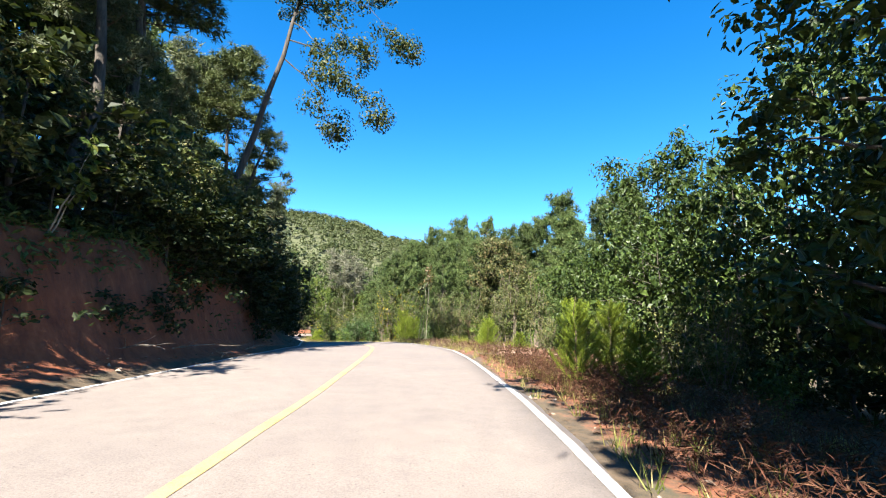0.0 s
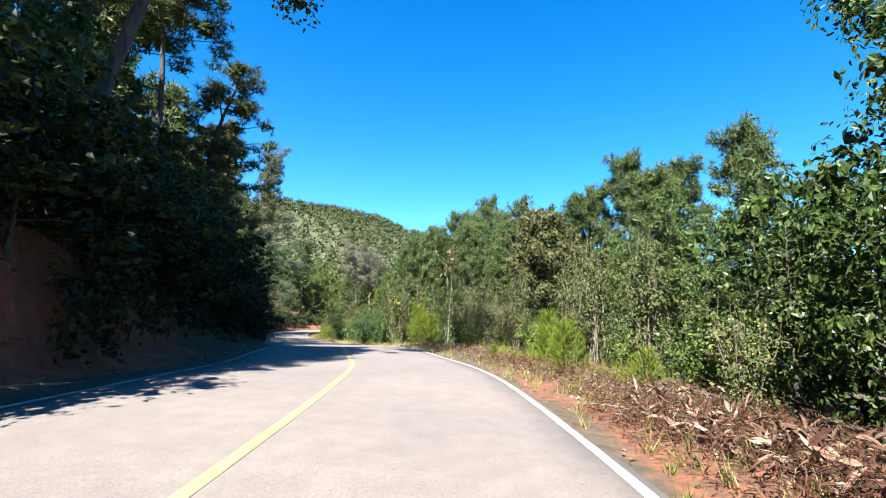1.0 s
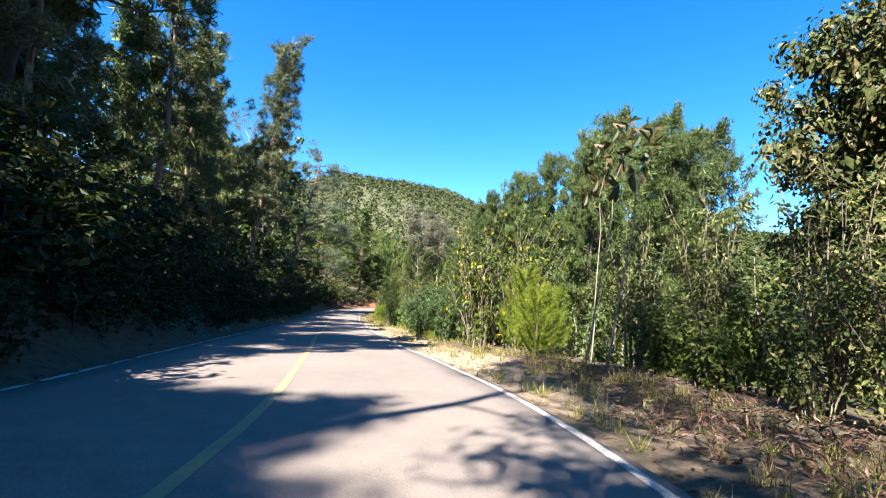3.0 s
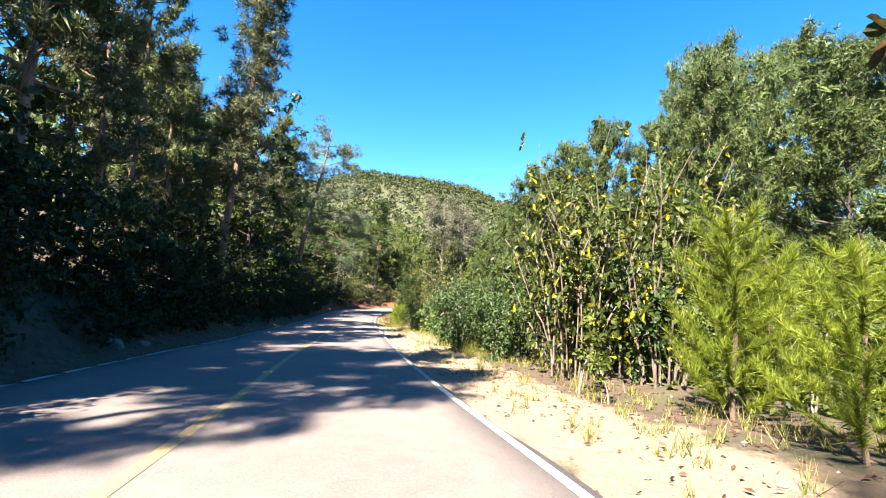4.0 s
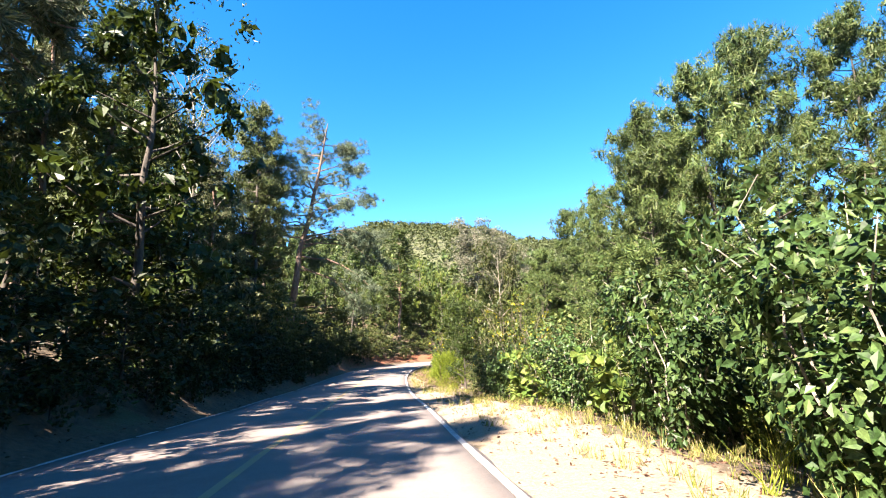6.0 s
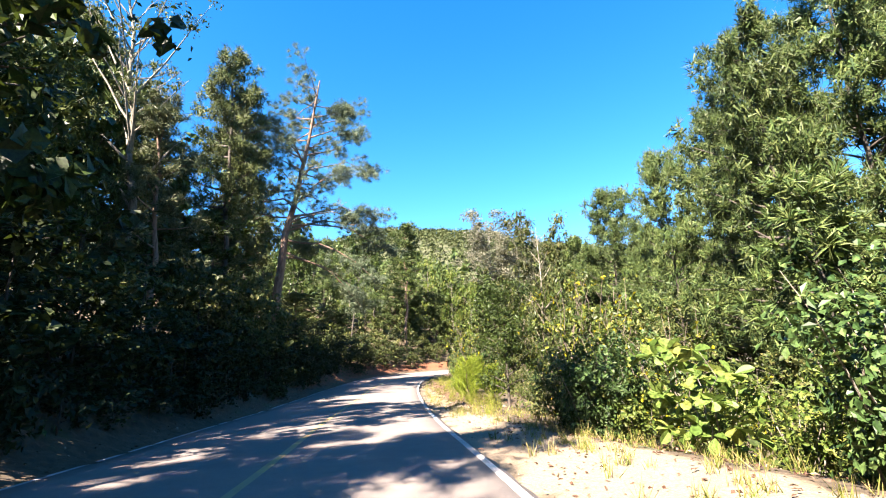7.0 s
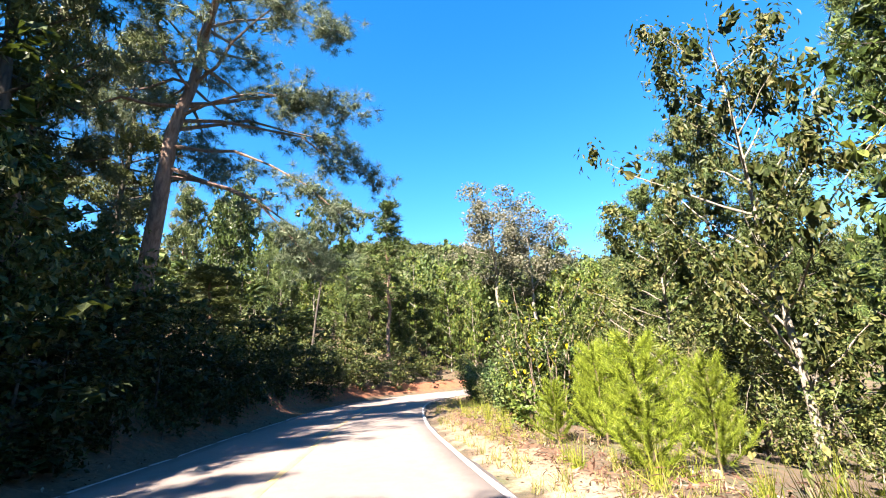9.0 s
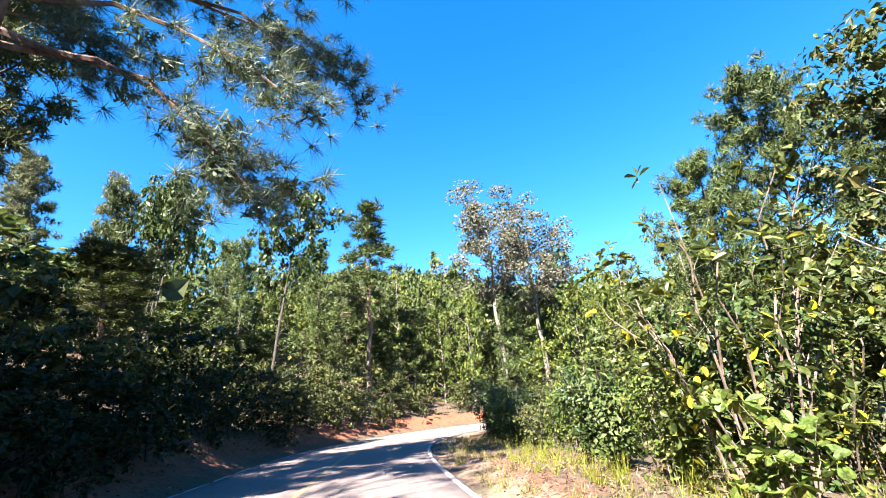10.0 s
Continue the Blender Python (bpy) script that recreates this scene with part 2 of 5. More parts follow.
# ---- the road's line ----
EDGE = np.array([(1.5, -60), (1.45, -20), (1.4, 3.6), (1.25, 10), (0.78, 17.7), (0.05, 23.4), (-1.35, 28.5), (-3.3, 35), (-5.9, 40.6),
                 (-8.6, 46), (-11.4, 51.8), (-13.9, 57.4), (-16.5, 63), (-19.2, 69), (-22.0, 75), (-24.6, 81), (-27.3, 87.5), (-30.2, 95),
                 (-33.0, 104), (-33.8, 110), (-32.6, 116), (-28.5, 121), (-22, 124.5), (-12, 127), (4, 129), (40, 132)], float)
GRADE = np.array([(-60, -0.6), (-20, -0.2), (0, 0), (5, 0.06), (10, 0.05), (15, 0.02), (20, -0.05), (33.4, -0.45), (37.7, -0.67), (41.9, -0.94), (46, -1.25),
                  (57.7, -2.05), (65.4, -2.46), (72.9, -2.88), (80.5, -3.23), (84.4, -3.37), (90, -3.52), (100, -3.65), (140, -3.6)], float)
WIDTH = 7.25
LANE = np.array([(-60, 3.3), (4, 3.35), (23, 3.65), (36, 3.75), (45, 3.5), (140, 3.5)], float)


def smooth_line(pts, step):
    """An evenly stepped smooth line through the points (Catmull-Rom)."""
    out = []
    for i in range(len(pts) - 1):
        a, b, c, d = pts[max(i - 1, 0)], pts[i], pts[i + 1], pts[min(i + 2, len(pts) - 1)]
        for t in np.linspace(0, 1, 24, endpoint=False):
            out.append(0.5 * (2 * b + (c - a) * t + (2 * a - 5 * b + 4 * c - d) * t * t + (3 * b - a - 3 * c + d) * t ** 3))
    out = np.array(out + [pts[-1]])
    run = np.r_[0, np.cumsum(np.linalg.norm(np.diff(out, axis=0), axis=1))]
    s = np.arange(0, run[-1], step)
    return np.stack([np.interp(s, run, out[:, k]) for k in (0, 1)], 1)


LINE = smooth_line(EDGE, 0.5)
TAN = np.gradient(LINE, axis=0)
TAN /= np.linalg.norm(TAN, axis=1)[:, None]
for _ in range(6):
    TAN[1:-1] = (TAN[:-2] + TAN[1:-1] + TAN[2:]) / 3
TAN /= np.linalg.norm(TAN, axis=1)[:, None]
RIGHT = np.stack([TAN[:, 1], -TAN[:, 0]], 1)


def grade(y):
    return np.interp(y, GRADE[:, 0], GRADE[:, 1])


def road_coords(x, y):
    """For places: index along the road's right edge, and the metres to the right of that edge."""
    x, y = np.atleast_1d(x).astype(float), np.atleast_1d(y).astype(float)
    k, u = np.empty(len(x), int), np.empty(len(x))
    for c in range(0, len(x), 4000):
        dx, dy = x[c:c + 4000, None] - LINE[None, :, 0], y[c:c + 4000, None] - LINE[None, :, 1]
        d2 = dx * dx + dy * dy
        kk = d2.argmin(1)
        rows = np.arange(len(kk))
        side = dx[rows, kk] * RIGHT[kk, 0] + dy[rows, kk] * RIGHT[kk, 1]
        k[c:c + 4000], u[c:c + 4000] = kk, np.sign(side) * np.sqrt(d2[rows, kk])
    return k, u


def smoothstep(a, b, v):
    t = np.clip((v - a) / (b - a), 0, 1)
    return t * t * (3 - 2 * t)


def wave(x, y, size, seed=0.0):
    """A cheap smooth random field of about -1 to 1."""
    a, b = x / size + seed, y / size - 1.7 * seed
    return (np.sin(a * 1.3 + 1.1 * np.sin(b * 0.9 + seed)) + np.sin(b * 1.7 + 1.3 * np.sin(a * 0.7 + 2 * seed)) + np.sin((a + b) * 2.3 + seed)) / 3


def bank_height(y):
    return np.interp(y, [-60, 0, 18, 30, 50, 66, 80, 100, 118, 135], [3.0, 3.0, 2.9, 2.0, 1.6, 1.5, 1.7, 1.5, 1.0, 0.9])


def terrain(x, y):
    """Height of the ground, and its masks of red earth and of grit."""
    x, y = np.atleast_1d(x).astype(float), np.atleast_1d(y).astype(float)
    k, u = road_coords(x, y)
    ry = LINE[k, 1]
    z0 = grade(ry)
    rough = 0.05 * wave(x, y, 0.7, 1.0) + 0.12 * wave(x, y, 2.6, 2.0)
    v = -(u + WIDTH)
    left = v > 0
    hb = bank_height(ry) * (1 + 0.12 * wave(x, y, 4.0, 3.0))
    start = 1.0 + 0.25 * wave(x, y, 3.0, 5.0) + 0.16 * wave(x, y, 0.9, 8.0)
    zl = 0.16 * smoothstep(0.15, 0.4, v) + 0.25 * smoothstep(0.4, 1.2, v) + (hb - 0.4) * smoothstep(start, start + 1.1, v)
    zl += 0.36 * np.clip(v - 2.4, 0, 30) + 0.2 * np.clip(v - 32, 0, 60) + rough * smoothstep(0.3, 1.5, v) * 1.3
    drop = np.interp(ry, [0, 20, 40, 70, 95, 120], [0.16, 0.14, 0.12, 0.24, 0.2, 0.1])
    shoulder = np.interp(ry, [0, 20, 36, 46, 66, 76, 90], [0.9, 1.3, 1.8, 2.4, 2.8, 1.8, 1.4])
    zr = -0.03 - 0.05 * smoothstep(0.0, 0.6, u) + 0.10 * smoothstep(shoulder - 0.9, shoulder - 0.2, u) * (0.6 + 0.6 * wave(x, y, 1.7, 4.0))
    ledge = np.interp(ry, [0, 20, 52, 60, 78, 88], [1.5, 3.2, 3.2, 0.5, 0.5, 2.4])
    zr -= drop * np.clip(u - shoulder - ledge, 0, 13) + 0.05 * np.clip(u - shoulder - 14, 0, 40) - rough * smoothstep(0.4, 2.0, u)
    z = z0 + np.where(u > 0, zr, np.where(left, zl, -0.12))
    # the far side of the last bend, and the hills beyond
    ridge = np.interp(x, [-900, -320, -210, -165, -115, -75, -50, -8, 60, 200, 900], [30, 58, 80, 91, 87, 80, 67, 59, 54, 48, 30])
    far = smoothstep(140, 400, y) * ridge * (1 + 0.03 * wave(x, y, 40, 6.0))
    far = far * (1 - 0.75 * smoothstep(430, 900, y)) + 1.2 * wave(x, y, 25, 7.0) * smoothstep(140, 200, y)
    w = smoothstep(134, 165, y)
    z = z * (1 - w) + (np.clip(z, -6, 0) + far) * w
    # calm down at the edges of the sheet
    away = smoothstep(150, 500, np.abs(x)) * (1 - w)
    z = z * (1 - away) + np.clip(z, -6, 30) * away
    red = np.where(left, smoothstep(0.1, 0.6, v) * (1 - smoothstep(2.0, 3.2, v)), 0.0) * np.interp(ry, [0, 20, 28, 80, 95, 140], [1, 1, 0.15, 0.2, 0.5, 0.6])
    red += np.where(u > 0, smoothstep(0.0, 0.3, u) * (1 - smoothstep(shoulder + 0.3, shoulder + 1.6, u)) * np.interp(ry, [0, 22, 34, 74, 84], [0.55, 0.5, 0.15, 0.1, 0.45]), 0)
    sand = np.where(u > 0, smoothstep(-0.2, 0.2, u) * (1 - smoothstep(shoulder - 0.1, shoulder + 0.6, u)), 0.0) * np.interp(ry, [0, 14, 30, 40, 44, 72, 84, 95], [0.2, 0.25, 0.3, 0.6, 1.0, 1.0, 0.6, 0.5])
    return z, np.clip(red, 0, 1), np.clip(sand, 0, 1), smoothstep(120, 170, y)


def height(x, y):
    return float(terrain(x, y)[0][0])


def spot(y, u):
    """The place u metres right of the road's right edge, where that edge reaches y."""
    k = int(np.argmin(np.abs(LINE[:, 1] - y)))
    return float(LINE[k, 0] + u * RIGHT[k, 0]), float(LINE[k, 1] + u * RIGHT[k, 1])


# ---- mesh making ----
def mesh_of(name, verts, tris, material, smooth=False):
    me = bpy.data.meshes.new(name)
    verts, tris = np.asarray(verts, np.float32), np.asarray(tris, np.int32)
    me.vertices.add(len(verts))
    me.vertices.foreach_set("co", verts.ravel())
    me.loops.add(tris.size)
    me.loops.foreach_set("vertex_index", tris.ravel())
    me.polygons.add(len(tris))
    me.polygons.foreach_set("loop_start", np.arange(0, tris.size, tris.shape[1], dtype=np.int32))
    me.update(calc_edges=True)
    me.polygons.foreach_set("use_smooth", np.full(len(tris), smooth))
    me.materials.append(material)
    return me


def piece(name, verts, faces, material, parent=None, label="", smooth=False):
    ob = new(name, mesh_of(name, verts, faces, material, smooth))
    if parent is not None:
        ob.parent = parent
    return tagged(ob, label)


def tube(path, radii, sides=7):
    """A tapered tube along a path."""
    path, radii = np.asarray(path, float), np.asarray(radii, float)
    tang = np.gradient(path, axis=0)
    tang /= np.linalg.norm(tang, axis=1)[:, None] + 1e-9
    ref = np.where(np.abs(tang[:, 2:3]) > 0.9, np.array([[1.0, 0, 0]]), np.array([[0, 0, 1.0]]))
    a = np.cross(tang, ref)
    a /= np.linalg.norm(a, axis=1)[:, None]
    b = np.cross(tang, a)
    ang = np.linspace(0, 2 * np.pi, sides, endpoint=False)
    ring = path[:, None] + radii[:, None, None] * (np.cos(ang)[None, :, None] * a[:, None] + np.sin(ang)[None, :, None] * b[:, None])
    n = len(path)
    i, j = np.meshgrid(np.arange(n - 1), np.arange(sides), indexing="ij")
    p, q = i * sides + j, i * sides + (j + 1) % sides
    quads = np.stack([p, q, q + sides, p + sides], -1).reshape(-1, 4)
    return ring.reshape(-1, 3), quads


def unit(v):
    return v / (np.linalg.norm(v, axis=-1, keepdims=True) + 1e-9)


def leaves(base, axis, length, width, rng, form="leaf", face=None):
    """Leaf blades from their bases along their axes: thin needles, folded leaves, or broad many-sided ones."""
    n = len(base)
    length, width = np.broadcast_to(length, n)[:, None], np.broadcast_to(width, n)[:, None]
    axis = unit(axis)
    side = unit(np.cross(axis, rng.normal(size=(n, 3)) * 0.55 + np.array([0, 0, 1.0]) if face is None else face))
    nor = np.cross(side, axis)
    if form == "needle":
        v = np.stack([base - side * width / 2, base + side * width / 2, base + axis * length], 1)
        f = np.array([[0, 1, 2]])
    elif form == "fan":
        tip = base + axis * length
        v = np.stack([base, tip - side * width / 2, tip + side * width / 2], 1)
        f = np.array([[0, 1, 2]])
    elif form == "leaf":
        lift = nor * width * 0.12
        v = np.stack([base, base + axis * length * 0.45 + side * width / 2 + lift, base + axis * length - nor * length * 0.08,
                      base + axis * length * 0.45 - side * width / 2 + lift], 1)
        f = np.array([[0, 1, 2], [0, 2, 3]])
    elif form == "oval":
        lift = nor * width * 0.08
        v = np.stack([base, base + axis * length * 0.3 + side * width * 0.44 + lift, base + axis * length * 0.68 + side * width * 0.40 + lift,
                      base + axis * length - nor * length * 0.1, base + axis * length * 0.68 - side * width * 0.40 + lift,
                      base + axis * length * 0.3 - side * width * 0.44 + lift], 1)
        f = np.array([[0, 1, 2], [0, 2, 3], [0, 3, 4], [0, 4, 5]])
    else:
        lift = nor * width * 0.1
        curl = nor * length * 0.14
        rim = ((0.12, 0.14, 0.0), (0.38, 0.40, 0.02), (0.66, 0.50, 0.1), (0.88, 0.36, 0.5))
        left = [base + axis * length * a + side * width * b + lift * (b * 2) - curl * c for a, b, c in rim]
        other = [base + axis * length * a - side * width * b + lift * (b * 2) - curl * c for a, b, c in rim[::-1]]
        v = np.stack([base, *left, base + axis * length - curl, *other], 1)
        f = np.array([[0, 1, 2], [0, 2, 3], [0, 3, 4], [0, 4, 5], [0, 5, 6], [0, 6, 7], [0, 7, 8], [0, 8, 9]])
    k = v.shape[1]
    faces = (np.arange(n)[:, None, None] * k + f[None]).reshape(-1, 3)
    return v.reshape(-1, 3), faces


def joined(parts):
    vs, fs, off = [], [], 0
    for v, f in parts:
        vs.append(v)
        fs.append(f + off)
        off += len(v)
    return np.concatenate(vs), np.concatenate(fs)


def needle_puffs(centres, outward, radius, count, width, rng, droop=0.0, dense=0.28):
    """Rounded puffs of long needles, each spraying outward and upward from the end of a twig round a small dense core."""
    n = len(centres)
    r = radius * rng.uniform(0.7, 1.2, n)
    octa = np.array([(1, 0, 0), (-1, 0, 0), (0, 1, 0), (0, -1, 0), (0, 0, 1), (0, 0, -1)], float)
    tri = np.array([(0, 2, 4), (2, 1, 4), (1, 3, 4), (3, 0, 4), (2, 0, 5), (1, 2, 5), (3, 1, 5), (0, 3, 5)])
    spin = np.linalg.qr(rng.normal(size=(n, 3, 3)))[0]
    core = centres[:, None] + (octa[None] @ spin) * (r[:, None] * rng.uniform(0.6 * dense, 1.4 * dense, (n, 6)))[:, :, None]
    parts = [(core.reshape(-1, 3), (np.arange(n)[:, None, None] * 6 + tri[None]).reshape(-1, 3))]
    c, o, rr = np.repeat(centres, count, 0), np.repeat(outward, count, 0), np.repeat(r, count)
    d = unit(rng.normal(size=c.shape) + o * 0.75)
    base = c + d * (rr * rng.uniform(0.05, 0.35, len(c)))[:, None]
    ax = unit(d + rng.normal(size=c.shape) * 0.22 - np.array([0, 0, droop]))
    parts.append(leaves(base, ax, rr * rng.uniform(0.7, 1.1, len(c)), width * rng.uniform(0.7, 1.3, len(c)), rng, "needle", unit(np.cross(ax, rng.normal(size=c.shape)))))
    return joined(parts)


def shingled(d, rng, hang, out):
    """Blade directions and faces for leaves that overlap on the outside of a clump."""
    face = unit(d + np.array([0, 0, 0.35]) + rng.normal(size=d.shape) * 0.38)
    ax = rng.normal(size=d.shape) * 0.8 + out * 0.3 - np.array([0, 0, hang])
    return unit(ax - face * (ax * face).sum(1, keepdims=True)) + face * rng.uniform(-0.1, 0.35, (len(d), 1)), face


def heart(centre, radius, flat, rng, n=12, form="leaf"):
    """The dense inside of a clump: overlapping larger leaves, or more needles, under its outer ones."""
    d = unit(rng.normal(size=(n, 3)))
    ax, face = shingled(d, rng, 0.2, d)
    at = centre + d * np.array([1, 1, flat]) * radius * rng.uniform(0.6, 1.1, (n, 1)) - unit(ax) * radius * 0.6
    return leaves(at, ax, radius * rng.uniform(1.0, 1.5, n), radius * (0.85 if form == "leaf" else 0.23), rng, form, face)


def clump_points(centre, radius, n, rng, flat=0.75, inner=0.25):
    d = unit(rng.normal(size=(n, 3)))
    r = radius * rng.uniform(inner, 1.0, n) ** 0.6
    d2 = d * np.array([1, 1, flat])
    return centre + d2 * r[:, None], d


def build_tree(label, spec, seed):
    """A tree: tapered trunk, limbs of their own and a crown of many leaves or needle bunches in clumps along the limbs."""
    rng = np.random.default_rng(seed)
    g = spec.get
    H, r0 = spec["height"], spec["girth"]
    root = new(g("name", "tree"))
    lean = np.array([*g("lean", (0, 0)), 0.0])
    t = np.linspace(0, 1, 10)
    path = np.array([0, 0, H])[None] * t[:, None] + lean[None] * (t ** 1.2)[:, None] + np.c_[rng.normal(size=(10, 2)) * H * g("crook", 0.006), np.zeros(10)]
    path[0] = (0, 0, -0.4)
    rad = r0 * (1 - 0.88 * t) * np.r_[1.35, np.ones(9)]
    wood = [tube(path, rad, 9)]
    foliage, moss = [], []
    nl = g("limbs", 22)
    low, R = g("low", 0.3), spec["radius"]
    prof = g("profile", lambda q: (1 - q) ** 0.8 * 0.9 + 0.15)
    extra = g("extra", ())
    for i in range(nl + len(extra)):
        q = (i + rng.uniform(0.1, 0.9)) / nl
        h = low + (0.97 - low) * q
        at = np.array([np.interp(h, t, path[:, k]) for k in range(3)])
        az = i * 2.4 + rng.normal() * 0.5
        L = R * prof(q) * rng.uniform(0.65, 1.25)
        rise = g("rise", 0.25) + rng.normal() * 0.18
        s = np.linspace(0, 1, 6)
        out = np.array([math.cos(az), math.sin(az), 0])
        limb = at + out * (s * L)[:, None] + np.array([0, 0, 1]) * (L * (rise * s + g("bend", 0.2) * s * s))[:, None] + rng.normal(size=(6, 3)) * L * 0.025 * s[:, None]
        if i >= nl:
            h, *tip = extra[i - nl]
            at = np.array([np.interp(h, t, path[:, k]) for k in range(3)])
            out = unit(np.array([tip[0] - at[0], tip[1] - at[1], 0.0]))
            L = float(np.linalg.norm(np.array(tip) - at))
            limb = at + (np.array(tip) - at) * s[:, None] + np.array([0, 0, 1]) * (L * 0.12 * np.sin(np.pi * s))[:, None] + rng.normal(size=(6, 3)) * L * 0.02 * (s * (1 - s) * 4)[:, None]
        lr = (0.7 if i >= nl else 1.0) * max(0.012, min(r0 * (1 - 0.8 * h) * 0.5, 0.022 * L + 0.01))
        if g("lite", 0) == 2:
            vb = None
        elif g("lite", 0):
            vb, fb = tube(limb[::2], (lr * (1 - 0.85 * s))[::2], 3)
        else:
            vb, fb = tube(limb, lr * (1 - 0.85 * s), 5)
        if vb is None:
            pass
        elif g("branches", False):
            piece("branch", vb, fb, g("bark", BARK_PINE), root)
        else:
            wood.append((vb, fb))
        for c in range(g("clumps", 3) + (g("tips", 5) if i >= nl else 0)):
            s1 = rng.uniform(0.78, 1.06) if c >= g("clumps", 3) else g("inner", 0.35) + (1 - g("inner", 0.35)) * (c + rng.uniform(0.2, 1.0)) / g("clumps", 3)
            cc = np.array([np.interp(s1, s, limb[:, k]) for k in range(3)]) + rng.normal(size=3) * g("clump", 0.8) * np.array([0.55, 0.55, 0.3])
            cr = g("clump", 0.8) * rng.uniform(0.65, 1.25) * (1.2 if i >= nl else 1)
            p, d = clump_points(cc, cr, int(g("count", 40) * rng.uniform(0.7, 1.3)), rng, g("flat", 0.7), 0.45 if g("heart", 0.6) else 0.25)
            if g("puffs", 0):
                if g("body", 0):
                    foliage.append(heart(cc, cr * g("body", 0), g("flat", 0.7), rng, g("inside", 34), "needle"))
                pc, pd = clump_points(cc, cr, max(1, int(round(g("puffs", 3) * rng.uniform(0.6, 1.4)))), rng, g("flat", 0.7), 0.45 if g("body", 0) else 0.3)
                foliage.append(needle_puffs(pc, unit(pd * 0.5 + out * 0.5 + np.array([0, 0, g("up", 0.7)])), g("puff", 0.4), g("per", 40), g("wide", 0.03), rng, g("hang", 0.0), g("dense", 0.28)))
                continue
            if g("heart", 0.6):
                foliage.append(heart(cc, cr * g("heart", 0.6), g("flat", 0.7), rng, g("inside", 12)))
            ax, face = shingled(d, rng, g("hang", 0.25), out)
            foliage.append(leaves(p, ax, g("leaf", 0.2) * rng.uniform(0.6, 1.2, len(p)), g("wide", 0.1) * rng.uniform(0.7, 1.2, len(p)), rng, g("form", "leaf"), face))
            if g("moss", 0) and rng.random() < g("moss", 0):
                pm, dm = clump_points(cc, cr * 0.8, 10, rng)
                moss.append(leaves(pm, np.tile([0, 0, -1.0], (10, 1)) + rng.normal(size=(10, 3)) * 0.2, rng.uniform(0.2, 0.55, 10), 0.05, rng, "leaf"))
    for h, *tip in g("bare", ()):
        at = np.array([np.interp(h, t, path[:, k]) for k in range(3)])
        s = np.linspace(0, 1, 6)
        bough = at + (np.array(tip) - at) * s[:, None] + rng.normal(size=(6, 3)) * 0.06 * s[:, None]
        vb, fb = tube(bough, 0.07 * (1 - 0.8 * s), 6)
        piece("dead_branch", vb, fb, BARK_PALE, root, "bare pale dead branch")
    v, f = joined(wood)
    piece("trunk", v, f, g("bark", BARK_PINE), root, g("bark_label", ""), True)
    if foliage:
        v, f = joined(foliage)
        crown = piece("crown", v, f, spec["material"], root)
    if moss:
        v, f = joined(moss)
        tagged(piece("hanging_moss", v, f, MOSS, crown, "pale grey hanging moss"), kind="stuff")
    return tagged(root, label, "tree")


def build_shrub(label, spec, seed):
    """A many-stemmed shrub with leaves along its twigs and rosettes at their ends."""
    rng = np.random.default_rng(seed)
    g = spec.get
    root = new(g("name", "shrub"))
    H, R = spec["height"], spec["radius"]
    parts = []
    for i in range(g("stems", 9)):
        az, tilt = rng.uniform(0, 2 * np.pi), R / H * rng.uniform(0.15, 1.0)
        s = np.linspace(0, 1, 7)
        L = H * rng.uniform(0.65, 1.05)
        out = np.array([math.cos(az), math.sin(az), 0])
        foot = out * rng.uniform(0.02, 0.2) * R
        stem = foot + out * (L * tilt * s ** 1.2)[:, None] + np.array([0, 0, 1]) * (L * (s - 0.12 * tilt * s * s))[:, None] + rng.normal(size=(7, 3)) * 0.035 * L * s[:, None]
        stem[0, 2] = -0.25
        vb, fb = tube(stem, g("stem", 0.022) * (1 - 0.75 * s), 5)
        piece("stem", vb, fb, g("bark", BARK_PALE), root)
        for _ in range(g("twigs", 7)):
            s0 = rng.uniform(g("bare", 0.25), 1.0)
            p0 = np.array([np.interp(s0, s, stem[:, k]) for k in range(3)])
            td = unit(out * 0.3 + rng.normal(size=3) * 0.8 + np.array([0, 0, 0.35]))
            tl = g("twig", 0.45) * rng.uniform(0.5, 1.3)
            if g("rosette", 0):
                n = g("rosette", 7)
                tip = p0 + td * tl
                vt, ft = tube(np.stack([p0, (p0 + tip) / 2 + rng.normal(size=3) * 0.03, tip]), [0.01, 0.008, 0.005], 4)
                if rng.random() < 0.6:
                    parts.append((vt, np.concatenate([ft[:, [0, 1, 2]], ft[:, [0, 2, 3]]])))
                aa = rng.uniform(0, 2 * np.pi) + np.arange(n) * 2.4
                u1 = unit(np.cross(td, [0.3, 0.2, 1.0]))
                u2 = np.cross(td, u1)
                ax = np.cos(aa)[:, None] * u1 + np.sin(aa)[:, None] * u2 + td * rng.uniform(0.1, 0.7, n)[:, None] - np.array([0, 0, g("hang", 0.2)])
                parts.append(leaves(tip + rng.normal(size=(n, 3)) * 0.02, ax, g("leaf", 0.24) * rng.uniform(0.6, 1.15, n), g("wide", 0.12), rng, "broad"))
            else:
                n = g("per", 14)
                along = rng.uniform(0.1, 1.0, n)
                p = p0 + td * (tl * along)[:, None] + rng.normal(size=(n, 3)) * g("loose", 0.08)
                ax, face = shingled(np.tile(unit(td + out * 0.5), (n, 1)), rng, g("hang", 0.2), out)
                parts.append(leaves(p, ax, g("leaf", 0.13) * rng.uniform(0.6, 1.2, n), g("wide", 0.06), rng, g("form", "leaf"), face))
    v, f = joined(parts)
    piece("foliage", v, f, spec["material"], root)
    return tagged(root, label, "shrub")


